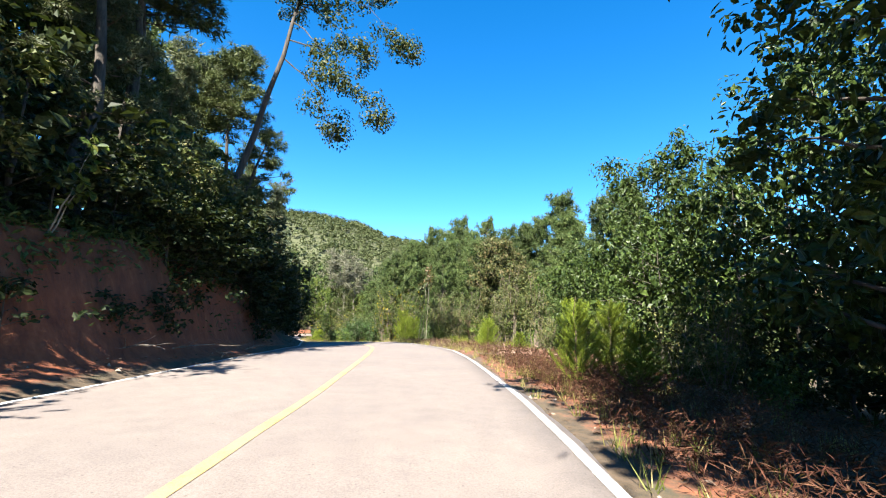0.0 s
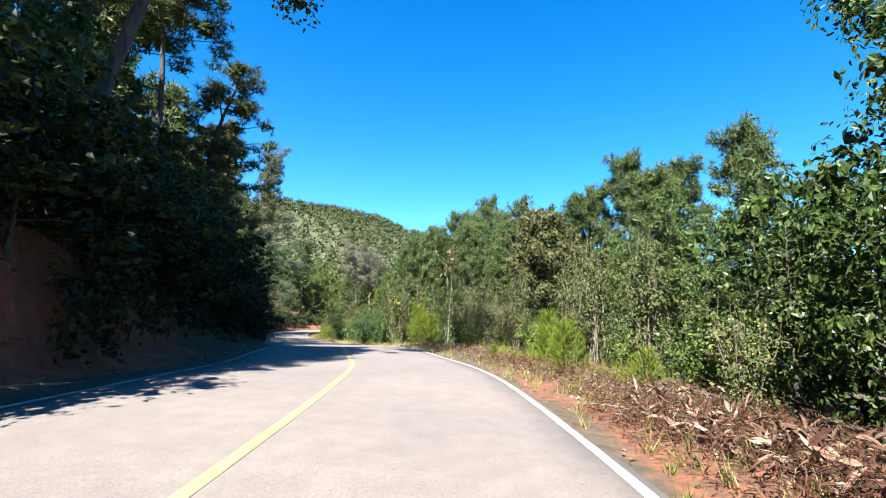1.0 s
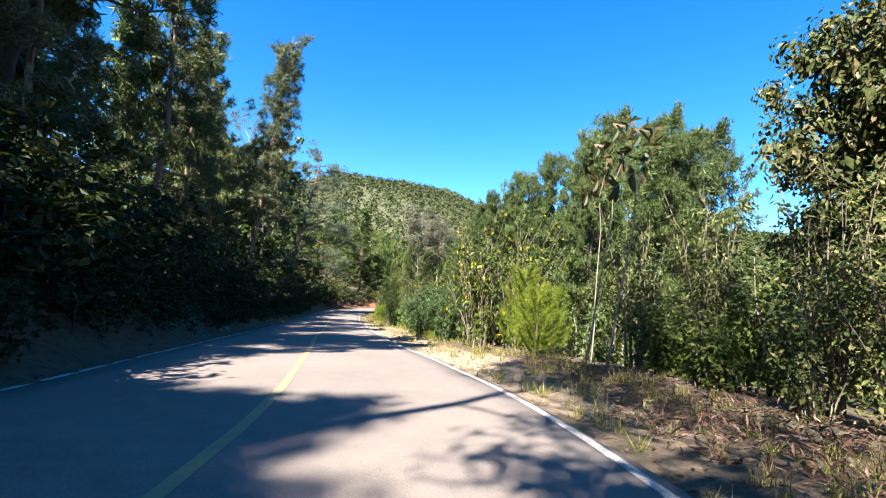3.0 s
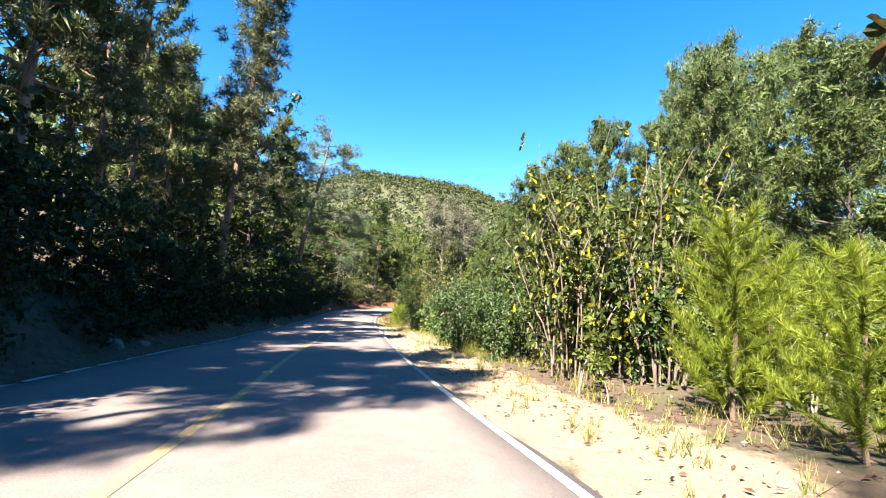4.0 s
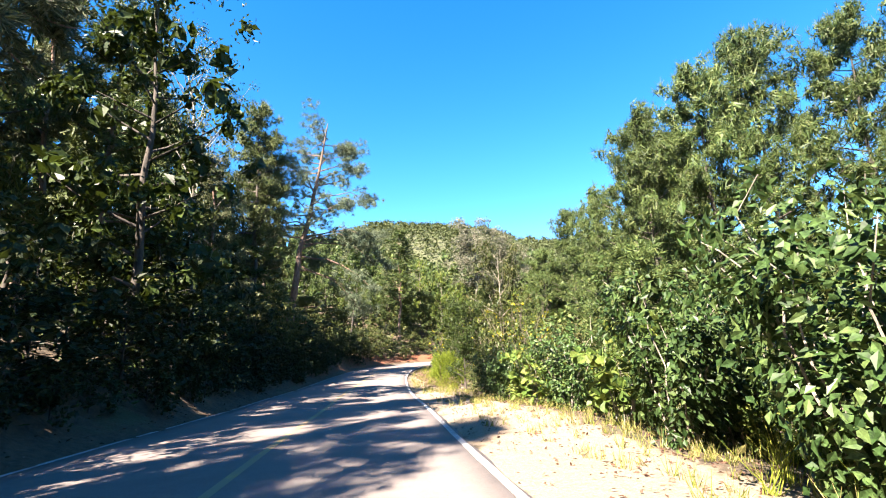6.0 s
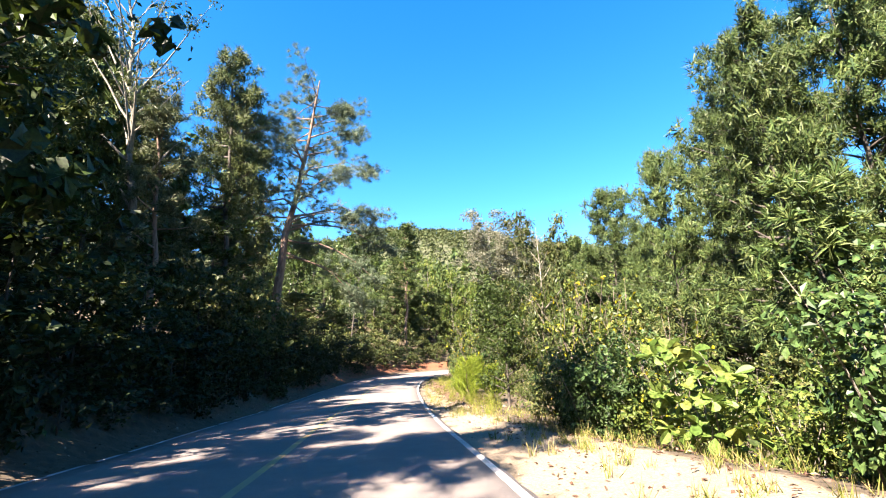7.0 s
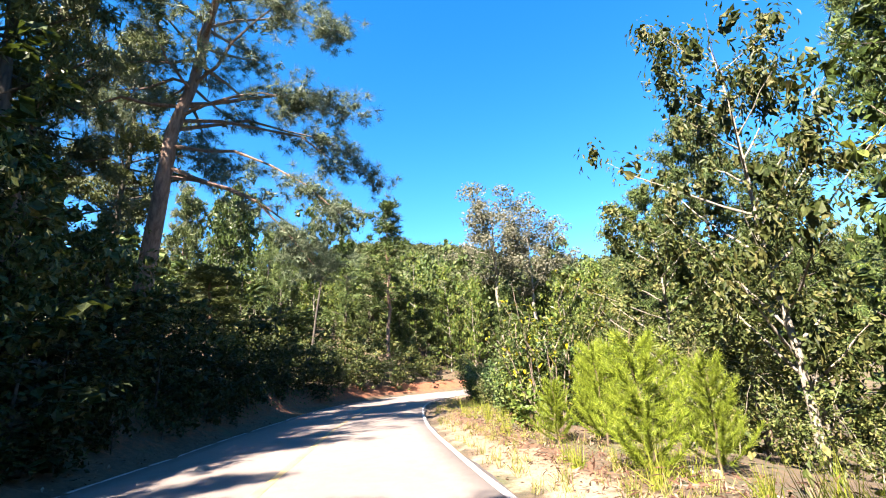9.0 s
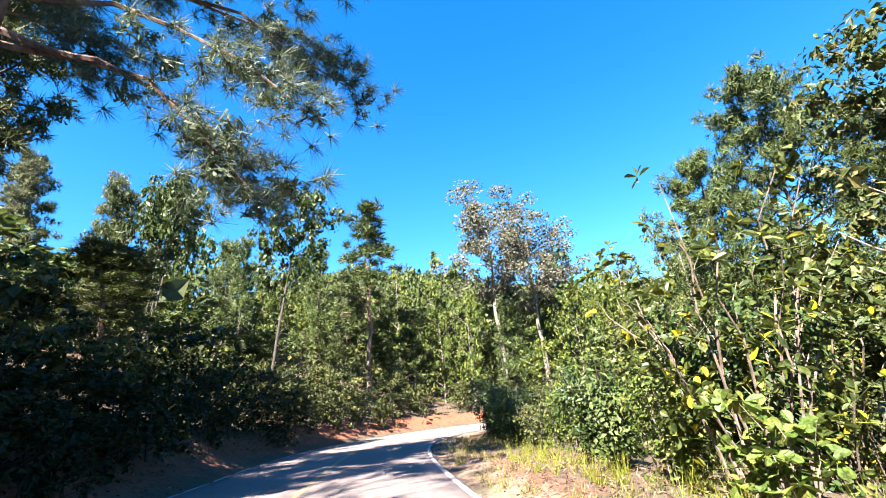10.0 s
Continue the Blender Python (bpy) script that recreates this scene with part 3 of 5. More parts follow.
def build_young_pine(label, seed, H=2.6, R=0.8):
    """A young pine: a leader with whorls of steep upturned shoots, each a soft brush of long fine needles."""
    rng = np.random.default_rng(seed)
    root = new("young_pine")
    s = np.linspace(0, 1, 6)
    v, f = tube(np.c_[rng.normal(size=(6, 2)) * 0.03, s * H - 0.15], 0.035 * (1 - 0.8 * s), 6)
    piece("trunk", v, f, BARK_PINE, root)
    parts = []
    for i in range(44):
        q = (i // 4 + rng.uniform(-0.2, 0.2)) / 11 * 0.9 + 0.08
        az = i * 1.57 + (i // 4) * 0.8 + rng.normal() * 0.25
        L = R * (1.05 - q) ** 0.6 * rng.uniform(0.65, 1.15) + 0.08
        out = np.array([math.cos(az), math.sin(az), 0.0])
        n = int(6 + 11 * L)
        along = np.linspace(0.15, 1.0, n)
        p = np.array([0, 0, q * H * 0.88]) + out * (L * along)[:, None] + np.array([0, 0, 0.75 * L]) * (along ** 1.6)[:, None]
        way = unit(out * 0.6 + np.array([0, 0, 1.0]) * (0.3 + 1.2 * along)[:, None])
        count = 30
        w = np.repeat(way, count, 0)
        d = unit(w * 0.9 + rng.normal(size=w.shape) * 0.45)
        parts.append(leaves(np.repeat(p, count, 0), d, 0.2 * rng.uniform(0.7, 1.15, len(d)), 0.008, rng, "needle", unit(np.cross(d, rng.normal(size=d.shape)))))
    v, f = joined(parts)
    piece("needles", v, f, YOUNG, root)
    return tagged(root, label, "young pine")


PLACED = {}


def plant(kind, x, y, size=1.0, tall=None, turn=None, sink=0.0, tilt=(0, 0)):
    """Note a plant of a kind for a place on the ground; sizes are scales of the kind."""
    PLACED.setdefault(kind, []).append((x, y, size, tall or size, turn, sink, tilt))


# ---- ground ----
def spaced(lo, hi, fine_lo, fine_hi, step):
    mid = list(np.arange(fine_lo, fine_hi + 0.01, step))
    a, d = [], step
    p = fine_lo
    while p > lo:
        d *= 1.16
        p -= d
        a.append(p)
    b, d, p = [], step, mid[-1]
    while p < hi:
        d = min(d * 1.16, 120)
        p += d
        b.append(p)
    return np.array(a[::-1] + mid + b)


def build_ground():
    xs, ys = spaced(-2500, 2500, -48, 8, 0.55), spaced(-1500, 4000, -4, 128, 1.0)
    X, Y = np.meshgrid(xs, ys)
    z, red, sand, wooded = terrain(X.ravel(), Y.ravel())
    n, m = len(xs), len(ys)
    i, j = np.meshgrid(np.arange(m - 1), np.arange(n - 1), indexing="ij")
    p = (i * n + j).ravel()
    ob = piece("ground", np.c_[X.ravel(), Y.ravel(), z], np.stack([p, p + 1, p + n + 1, p + n], 1), GROUND, None, "forest ground with leaf litter, red earth bank and pale grit shoulder", True)
    for nm, val in (("red", red), ("sand", sand), ("wooded", wooded)):
        at = ob.data.attributes.new(nm, "FLOAT", "POINT")
        at.data.foreach_set("value", val.astype(np.float32))
    tagged(ob, "", "ground", "", "structure")


def ribbon(name, u0, u1, lift, material, label, category, skirt=0.0, wobble=0.0, seed=0, cols=2, span=(-55, 131.5)):
    """A strip along the road between two distances from its right edge."""
    keep = (LINE[:, 1] > span[0]) & (LINE[:, 1] < span[1])
    P, Rt = LINE[keep], RIGHT[keep]
    rng = np.random.default_rng(seed)
    n = len(P)
    ruff = np.convolve(rng.normal(size=n + 8), np.ones(3) / 3, "same")[4:-4]
    us = np.linspace(u0, u1, cols)
    rows, z = [], grade(P[:, 1])
    ups = np.full(cols, lift)
    if skirt:
        us, ups = np.r_[us[0], us, us[-1]], np.r_[lift - skirt, ups, lift - skirt]
    shift = np.interp(P[:, 1], LANE[:, 0], LANE[:, 1]) if name == "centre_line" else np.zeros(n)
    for k, (u, up) in enumerate(zip(us, ups)):
        edge = wobble * ruff if k in (0, 1, len(us) - 1, len(us) - 2) else np.zeros(n)
        crown = 0.02 * (1 - abs((u - shift + WIDTH / 2) / (WIDTH / 2)) ** 2)
        xy = P + Rt * (u - shift + edge)[:, None]
        rows.append(np.c_[xy, z + up + crown])
    V = np.stack(rows, 1).reshape(-1, 3)
    c = len(us)
    i, j = np.meshgrid(np.arange(n - 1), np.arange(c - 1), indexing="ij")
    p = (i * c + j).ravel()
    ob = piece(name, V, np.stack([p, p + 1, p + c + 1, p + c], 1), material, None, label, True)
    return tagged(ob, "", category, "", "structure")


build_ground()
ribbon("road", -WIDTH - 0.12, 0.1, 0.0, ASPHALT, "pale worn asphalt road in bright sun", "road", 0.1, 0.05, 3, 12)
ribbon("centre_line", -0.07, 0.07, 0.006, YELLOW, "worn yellow painted centre line", "road marking")
ribbon("edge_line_right", -0.07, 0.05, 0.006, WHITE_WORN, "worn white painted edge line", "road marking")
ribbon("edge_line_left", -WIDTH - 0.05, -WIDTH + 0.06, 0.006, WHITE, "worn white painted edge line", "road marking")

# ---- kinds of plants ----
ROUND = lambda q: 0.35 + 0.75 * math.sin(math.pi * (0.18 + 0.72 * q))
COLUMN = lambda q: 0.9 - 0.45 * q
FULL = lambda q: 1.05 * (1 - q) ** 0.65 + 0.12
DOME = lambda q: 0.22 + 0.85 * (1 - q ** 1.9) ** 0.7


def tree_kind(label, seed, name, **spec):
    return lambda: build_tree(label, dict(spec, name=name), seed)


KINDS = {
    "pine_a": tree_kind("tall dark green pine with open needle clumps", 11, "pine_tree", height=15, girth=0.21, radius=3.3, limbs=32, low=0.3, clumps=4, clump=0.6, puffs=4, puff=0.4, per=30, wide=0.026, flat=0.5, up=0.5, dense=0.2, body=0.6, material=PINE, rise=0.05, bend=0.18, inner=0.35, lite=1, bark=BARK_PINK),
    "pine_b": tree_kind("tall pine with dull green needles and reddish bark", 12, "pine_tree", height=15, girth=0.19, radius=2.7, limbs=32, low=0.22, clumps=4, clump=0.6, puffs=4, puff=0.4, per=30, wide=0.026, flat=0.6, up=0.4, dense=0.2, body=0.6, material=PINE_GREY, rise=0.05, bend=0.2, lean=(0.8, 0.3), moss=0.12, inner=0.3, lite=1, bark=BARK_PINK, hang=0.15),
    "pine_full": tree_kind("full rounded green pine with dense needle clumps", 13, "pine_tree", height=18, girth=0.2, radius=4.7, limbs=64, low=0.16, clumps=6, clump=0.66, puffs=4, puff=0.42, per=22, wide=0.03, flat=0.75, up=0.8, bark=BARK_DARK, dense=0.2, body=0.6, material=PINE_LIT, rise=0.18, bend=0.15, profile=DOME, inner=0.3, lite=1),
    "pine_dense": tree_kind("tall dark pine with a close heavy crown", 56, "pine_tree", height=18, girth=0.26, radius=3.4, limbs=52, low=0.36, clumps=4, clump=0.7, puffs=4, puff=0.46, per=26, wide=0.032, flat=0.6, up=0.4, dense=0.2, bark=BARK_DARK, body=0.6, material=PINE, rise=0.02, bend=0.15, profile=DOME, inner=0.3, lite=1, hang=0.2, moss=0.08),
    "pine_cone": tree_kind("pointed sunny green pine with dense needle clumps", 58, "pine_tree", height=12, girth=0.16, radius=3.0, limbs=60, low=0.1, clumps=5, clump=0.52, puffs=3.4, puff=0.36, per=26, wide=0.026, flat=0.75, up=0.8, dense=0.2, body=0.6, bark=BARK_DARK, material=PINE_LIT, rise=0.3, bend=0.2, profile=FULL, inner=0.3, lite=1),
    "pine_lean": tree_kind("big dark pine with a thick leaning trunk", 55, "pine_tree", height=19, girth=0.34, radius=4.2, limbs=30, low=0.42, clumps=4, clump=0.75, puffs=3.4, puff=0.5, per=30, wide=0.032, flat=0.55, up=0.5, bark=BARK_DARK, dense=0.2, body=0.6, material=PINE, rise=0.08, bend=0.15, lean=(5.2, -2.2), inner=0.35, moss=0.15),
    "pine_high": tree_kind("very tall pine with a bare trunk and a high crown", 14, "pine_tree", height=22, girth=0.24, radius=3.3, limbs=32, low=0.62, clumps=4, clump=0.75, puffs=4.6, puff=0.48, per=28, wide=0.032, flat=0.6, up=0.5, bark=BARK_DARK, dense=0.2, body=0.6, material=PINE, rise=0.12, bend=0.2, lite=1),
    "broad_high": tree_kind("tall broadleaf tree with a high leaning crown", 46, "broadleaf_tree", height=13, girth=0.16, radius=3.2, limbs=26, low=0.5, clumps=5, count=18, clump=0.8, form="leaf", leaf=0.26, wide=0.15, heart=0.5, material=LEAF_MID, rise=0.3, bend=0.1, profile=ROUND, bark=BARK_DARK, hang=0.5, lean=(-2.6, 1.2), lite=1),
    "pine_far": tree_kind("full rounded green pine with dense needle clumps", 33, "pine_tree", height=12, girth=0.18, radius=2.8, limbs=32, low=0.1, clumps=3, clump=0.7, puffs=2.2, puff=0.55, per=26, wide=0.07, flat=0.8, bark=BARK_DARK, dense=0.2, body=0.6, material=PINE_LIT, rise=0.3, bend=0.15, profile=FULL, inner=0.4, lite=1, up=0.7),
    "pine_spire": tree_kind("pointed green pine with a bare pale lower trunk", 35, "pine_tree", height=19, girth=0.17, radius=2.6, limbs=40, low=0.34, clumps=3, clump=0.6, puffs=2.0, puff=0.55, per=28, wide=0.06, flat=0.6, bark=BARK_PINK, dense=0.2, body=0.6, material=PINE_LIT, rise=0.15, bend=0.1, profile=FULL, inner=0.3, lite=1, up=0.6),
    "oak": tree_kind("dark rounded oak with small dense leaves and pale boughs", 39, "oak_tree", height=7.5, girth=0.2, radius=3.0, limbs=64, low=0.36, clumps=5, count=46, clump=0.55, form="leaf", leaf=0.17, wide=0.1, heart=0.45, inside=9, material=LEAF_OAK, rise=0.3, bend=0.05, profile=DOME, bark=BARK_DARK, lite=1),
    "pine_back": tree_kind("pine standing deep in the wood", 34, "pine_tree", height=12, girth=0.18, radius=3.0, limbs=18, low=0.15, clumps=2, clump=1.0, puffs=1.6, puff=0.8, per=14, wide=0.13, dense=0.3, body=0.7, inside=20, material=PINE, rise=0.25, bend=0.15, profile=FULL, inner=0.4, lite=2),
    "broad_back": tree_kind("broadleaf tree standing deep in the wood", 37, "broadleaf_tree", height=12, girth=0.16, radius=3.2, limbs=16, low=0.1, clumps=3, count=9, clump=1.3, form="leaf", leaf=0.6, wide=0.4, inside=8, material=LEAF, rise=0.4, bend=0.1, profile=ROUND, bark=BARK_DARK, lite=2),
    "broad_near": tree_kind("dark green broadleaf tree with large drooping leaves", 45, "broadleaf_tree", height=9, girth=0.13, radius=2.7, limbs=32, low=0.12, clumps=5, count=40, clump=0.72, form="oval", leaf=0.21, wide=0.1, heart=0.3, material=LEAF_MID, rise=0.45, bend=0.1, profile=ROUND, bark=BARK_DARK, hang=0.6),
    "broad_b": tree_kind("olive green broadleaf tree with light bark", 16, "broadleaf_tree", height=8, girth=0.11, radius=2.4, limbs=26, low=0.14, clumps=5, count=38, clump=0.6, form="leaf", leaf=0.19, wide=0.075, heart=0.36, material=LEAF_OLIVE, rise=0.55, bend=0.1, profile=ROUND, bark=BARK_PALE, hang=0.6),
    "broad_far": tree_kind("olive green broadleaf tree with light bark", 36, "broadleaf_tree", height=8, girth=0.11, radius=2.6, limbs=24, low=0.08, clumps=4, count=22, clump=0.8, form="leaf", leaf=0.22, wide=0.12, heart=0.34, inside=8, material=LEAF_OLIVE, rise=0.5, bend=0.1, profile=ROUND, bark=BARK_PALE, lite=1),
    "broad_light": tree_kind("light green broadleaf tree with light bark", 38, "broadleaf_tree", height=8, girth=0.11, radius=2.6, limbs=24, low=0.08, clumps=4, count=12, clump=0.8, form="leaf", leaf=0.3, wide=0.18, heart=0.42, inside=8, material=LEAF_FRESH, rise=0.5, bend=0.1, profile=ROUND, bark=BARK_PALE, lite=1),
    "broad_tall": tree_kind("tall shaded broadleaf tree hung with pale moss", 17, "broadleaf_tree", height=14, girth=0.2, radius=3.4, limbs=32, low=0.08, clumps=4, count=30, clump=0.95, form="leaf", leaf=0.22, wide=0.12, heart=0.46, material=LEAF_MID, rise=0.35, bend=0.1, profile=ROUND, bark=BARK_DARK, moss=0.1, lite=1),
    "grey_tree": tree_kind("tall grey-barked tree with long bare ascending limbs", 57, "grey_tree", height=19, girth=0.24, radius=3.2, limbs=30, low=0.42, clumps=3, count=22, clump=0.55, form="leaf", leaf=0.2, wide=0.09, heart=0.3, inside=6, material=LEAF_SHADE, rise=1.1, bend=0.25, profile=ROUND, inner=0.7, bark=BARK_PALE, moss=0.5, hang=0.6, branches=True, lean=(1.6, 0.4), bare=((0.3, 1.4, -0.6, 8.0), (0.36, -1.6, 0.3, 9.6), (0.26, -1.2, -0.8, 6.4))),
    "hero_pine": tree_kind("tall leaning pine with long drooping boughs over the road", 41, "pine_tree", height=22.4, girth=0.42, radius=4.0, limbs=34, low=0.5, clumps=4, clump=0.75, puffs=6, puff=0.38, per=64, wide=0.013, flat=0.6, bark=BARK_PINK, dense=0.16, body=0.28, inside=40, material=PINE_SILVER, rise=0.05, bend=0.12, lean=(4.6, -0.8), branches=True, hang=0.35, up=0.3, inner=0.45, tips=9, profile=lambda q: 1.0 - 0.35 * q * q,
                           extra=((0.42, 8.3, 1.6, 5.9), (0.38, 7.4, 1.2, 3.8), (0.47, 8.4, 4.4, 8.6), (0.4, 2.2, 1.8, 9.0), (0.66, 8.4, 1.4, 14.6), (0.74, 7.6, 0.2, 17.4), (0.82, 7.0, 0.0, 19.5), (0.6, 1.0, -3.0, 15.5), (0.7, 0.5, -2.5, 18.5), (0.5, 8.0, 2.6, 11.0), (0.45, 7.0, 4.7, 10.6), (0.36, 7.2, 1.6, 4.6), (0.55, 8.2, -1.8, 13.4), (0.48, 7.6, 0.4, 10.5), (0.5, -3.5, -2.5, 10.5), (0.55, -4.2, 1.0, 12.5))),
    "hero_column": tree_kind("narrow tall pine with a pinkish trunk and clinging foliage", 42, "pine_tree", height=20.4, girth=0.25, radius=2.2, crook=0.002, limbs=70, low=0.3, clumps=3, clump=0.5, puffs=3.6, puff=0.4, per=30, wide=0.026, flat=0.9, up=0.2, hang=0.35, dense=0.2, body=0.6, material=PINE_GREY, rise=-0.15, bend=0.0, profile=COLUMN, moss=0.3, inner=0.2, lean=(2.4, -0.6), bark=BARK_PINK, bare=((0.36, -3.4, 0.4, 6.9), (0.42, -1.6, -1.0, 9.6), (0.25, 1.2, -0.9, 5.6))),
    "leaning_tree": tree_kind("leaning broadleaf tree whose boughs hang over the road", 43, "leaning_tree", height=19.5, girth=0.22, radius=2.4, limbs=24, low=0.66, clumps=5, count=85, clump=0.6, form="leaf", leaf=0.18, wide=0.1, heart=0.3, inside=8, tips=6, material=LEAF_OLIVE, rise=0.4, bend=0.1, lean=(4.4, 0.8), bark=BARK_DARK, moss=0.12, branches=True, hang=0.6,
                              extra=((0.6, 7.4, 1.0, 7.8), (0.55, 5.2, 1.1, 7.0), (0.75, 9.0, -0.4, 10.8), (0.65, 5.6, -0.6, 8.6), (0.8, 7.6, 0.0, 13.6), (0.9, 7.0, 0.5, 16.0), (0.7, 6.8, 0.4, 10.4))),
    "bank_bush_mid": tree_kind("dense dark green bush at the edge of the verge", 49, "thicket_bush", height=4.5, girth=0.07, radius=2.0, limbs=18, low=0.03, clumps=4, count=24, clump=0.65, form="leaf", leaf=0.2, wide=0.11, heart=0.3, material=LEAF_MID, rise=0.4, bend=-0.2, profile=ROUND, bark=BARK_DARK, lite=1, hang=0.5),
    "bush_far": tree_kind("dense olive bush standing behind the verge", 48, "thicket_bush", height=4.2, girth=0.07, radius=2.0, limbs=12, low=0.03, clumps=3, count=8, clump=0.75, form="leaf", leaf=0.36, wide=0.22, heart=0.5, inside=8, material=LEAF_OLIVE, rise=0.4, bend=-0.2, profile=ROUND, bark=BARK_DARK, lite=2, hang=0.5),
    "bank_bush_dark": tree_kind("dense bush with shade-darkened leaves rooted on the earth bank", 28, "bank_bush", height=4.5, girth=0.07, radius=2.0, limbs=14, low=0.03, clumps=3, count=14, clump=0.75, form="leaf", leaf=0.26, wide=0.15, heart=0.42, inside=8, material=LEAF_SHADE_DARK, rise=0.4, bend=-0.2, profile=ROUND, bark=BARK_DARK, lite=1),
    "bush_dark": tree_kind("bush with shade-darkened leaves deep in the roadside thicket", 61, "thicket_bush", height=4.5, girth=0.07, radius=2.0, limbs=14, low=0.03, clumps=3, count=26, clump=0.75, form="leaf", leaf=0.19, wide=0.11, heart=0.42, inside=8, material=LEAF_SHADE_DARK, rise=0.4, bend=-0.2, profile=ROUND, bark=BARK_DARK, lite=1),
    "foot_bush": tree_kind("low bush with shade-darkened leaves at the foot of the bank", 29, "low_bush", height=1.7, girth=0.03, radius=0.9, limbs=12, low=0.03, clumps=2, count=13, clump=0.42, form="leaf", leaf=0.2, wide=0.11, heart=0.4, inside=8, material=LEAF_SHADE_DARK, rise=0.4, bend=-0.2, profile=ROUND, bark=BARK_DARK, lite=1),
    "bank_bush_olive": tree_kind("dense olive bush rooted on the earth bank", 19, "olive_bush", height=3.8, girth=0.06, radius=1.8, limbs=18, low=0.03, clumps=4, count=14, clump=0.58, form="leaf", leaf=0.21, wide=0.115, heart=0.36, material=LEAF_OLIVE, rise=0.4, bend=-0.3, profile=ROUND, bark=BARK_DARK, lite=1),
    "mossy_tree": tree_kind("half-bare tree thickly hung with pale moss", 20, "mossy_tree", height=14, girth=0.2, radius=3.8, limbs=26, low=0.5, clumps=5, count=60, clump=0.7, form="leaf", leaf=0.26, wide=0.13, heart=0.3, inside=8, material=MOSS, rise=0.5, bend=0.1, profile=ROUND, bark=BARK_PALE, moss=0.9, hang=0.7),
    "shrub_green": lambda: build_shrub("leafy dark green roadside shrub", dict(height=2.4, radius=1.3, stems=8, twigs=13, per=12, twig=0.6, leaf=0.16, wide=0.09, material=LEAF, bare=0.08), 21),
    "shrub_olive": lambda: build_shrub("dense olive roadside shrub with dry twigs", dict(height=2.2, radius=1.2, stems=8, twigs=13, per=13, twig=0.55, leaf=0.125, wide=0.06, material=LEAF_OLIVE, bare=0.05, stem=0.014), 22),
    "shrub_twiggy": lambda: build_shrub("thicket of thin upright brown stems with sparse small leaves", dict(name="twiggy_shrub", height=3.0, radius=1.2, stems=20, twigs=9, per=10, twig=0.5, leaf=0.12, wide=0.055, material=LEAF_STRAW, bare=0.15, stem=0.014, bark=BARK_TWIG), 64),
    "shrub_deep": lambda: build_shrub("dense deep green shrub with drooping leaves", dict(name="leafy_shrub", height=3.0, radius=1.5, stems=12, twigs=16, per=15, twig=0.55, leaf=0.17, wide=0.09, material=LEAF_DEEP, bare=0.05, hang=0.5), 65),
    "shrub_pale": lambda: build_shrub("pale yellow-green shrub with drooping leaves", dict(name="pale_shrub", height=2.2, radius=1.4, stems=10, twigs=14, per=14, twig=0.55, leaf=0.16, wide=0.075, material=LEAF_FRESH, bare=0.05, stem=0.014, hang=0.4), 66),
    "shrub_big_leaf": lambda: build_shrub("broad many-stemmed shrub with large yellowing leaves", dict(name="big_leaf_shrub", height=4.2, radius=2.6, stems=17, twigs=13, rosette=6, twig=0.5, leaf=0.2, wide=0.09, material=LEAF_YELLOW, bare=0.1, stem=0.026, bark=BARK_TWIG, hang=0.1), 23),
    "shrub_stems": lambda: build_shrub("tall shrub of many thin brown stems with drooping leaves", dict(name="tall_shrub", height=5.0, radius=1.5, stems=13, twigs=15, per=9, twig=0.6, leaf=0.17, wide=0.07, material=LEAF_OLIVE, bare=0.3, stem=0.03, bark=BARK_TWIG, hang=0.7), 67),
    "shrub_bright": lambda: build_shrub("bright yellow-green roadside shrub", dict(height=1.7, radius=1.0, stems=8, twigs=11, per=12, twig=0.5, leaf=0.16, wide=0.08, material=LEAF_FRESH, bare=0.05, stem=0.012), 30),
    "shrub_bare": lambda: build_shrub("half-bare shrub of thin brown stems", dict(height=2.3, radius=1.0, stems=15, twigs=6, per=5, twig=0.5, leaf=0.11, wide=0.05, material=LEAF_DRY, bare=0.3, stem=0.013, bark=BARK_PINE), 31),
    "sapling_big_leaf": lambda: build_shrub("bright broad-leaved sapling beside the road", dict(name="big_leaf_sapling", height=2.7, radius=1.5, stems=7, twigs=6, rosette=6, twig=0.5, leaf=0.33, wide=0.2, material=LEAF_BRIGHT, bare=0.25, stem=0.018, hang=0.1), 26),
    "sapling_bank": lambda: build_shrub("slender leaning sapling with a few broad bright leaves", dict(name="leaning_sapling", height=2.0, radius=0.7, stems=2, twigs=6, rosette=6, twig=0.35, leaf=0.26, wide=0.12, material=LEAF_FRESH, bare=0.6, stem=0.02, hang=0.2), 68),
    "sapling_thin": lambda: build_shrub("slender pale sapling with leaves only at its top", dict(name="slender_sapling", height=5.0, radius=0.5, stems=1, twigs=6, rosette=7, twig=0.45, leaf=0.33, wide=0.13, material=LEAF_DULL, bare=0.8, stem=0.03), 27),
    "young_pine": lambda: build_young_pine("young yellow-green pine with soft long needles", 25),
}


GROUPS = {"pine": "pines of the roadside wood", "broad": "broadleaf trees of the roadside wood", "bank": "bushes on the bank and thicket", "bush": "bushes behind the verge",
          "mossy": "moss-hung trees beyond the bend", "foot": "low bushes at the foot of the bank", "shrub": "roadside shrubs", "sapling": "saplings beside the road", "young": "young pines beside the road"}


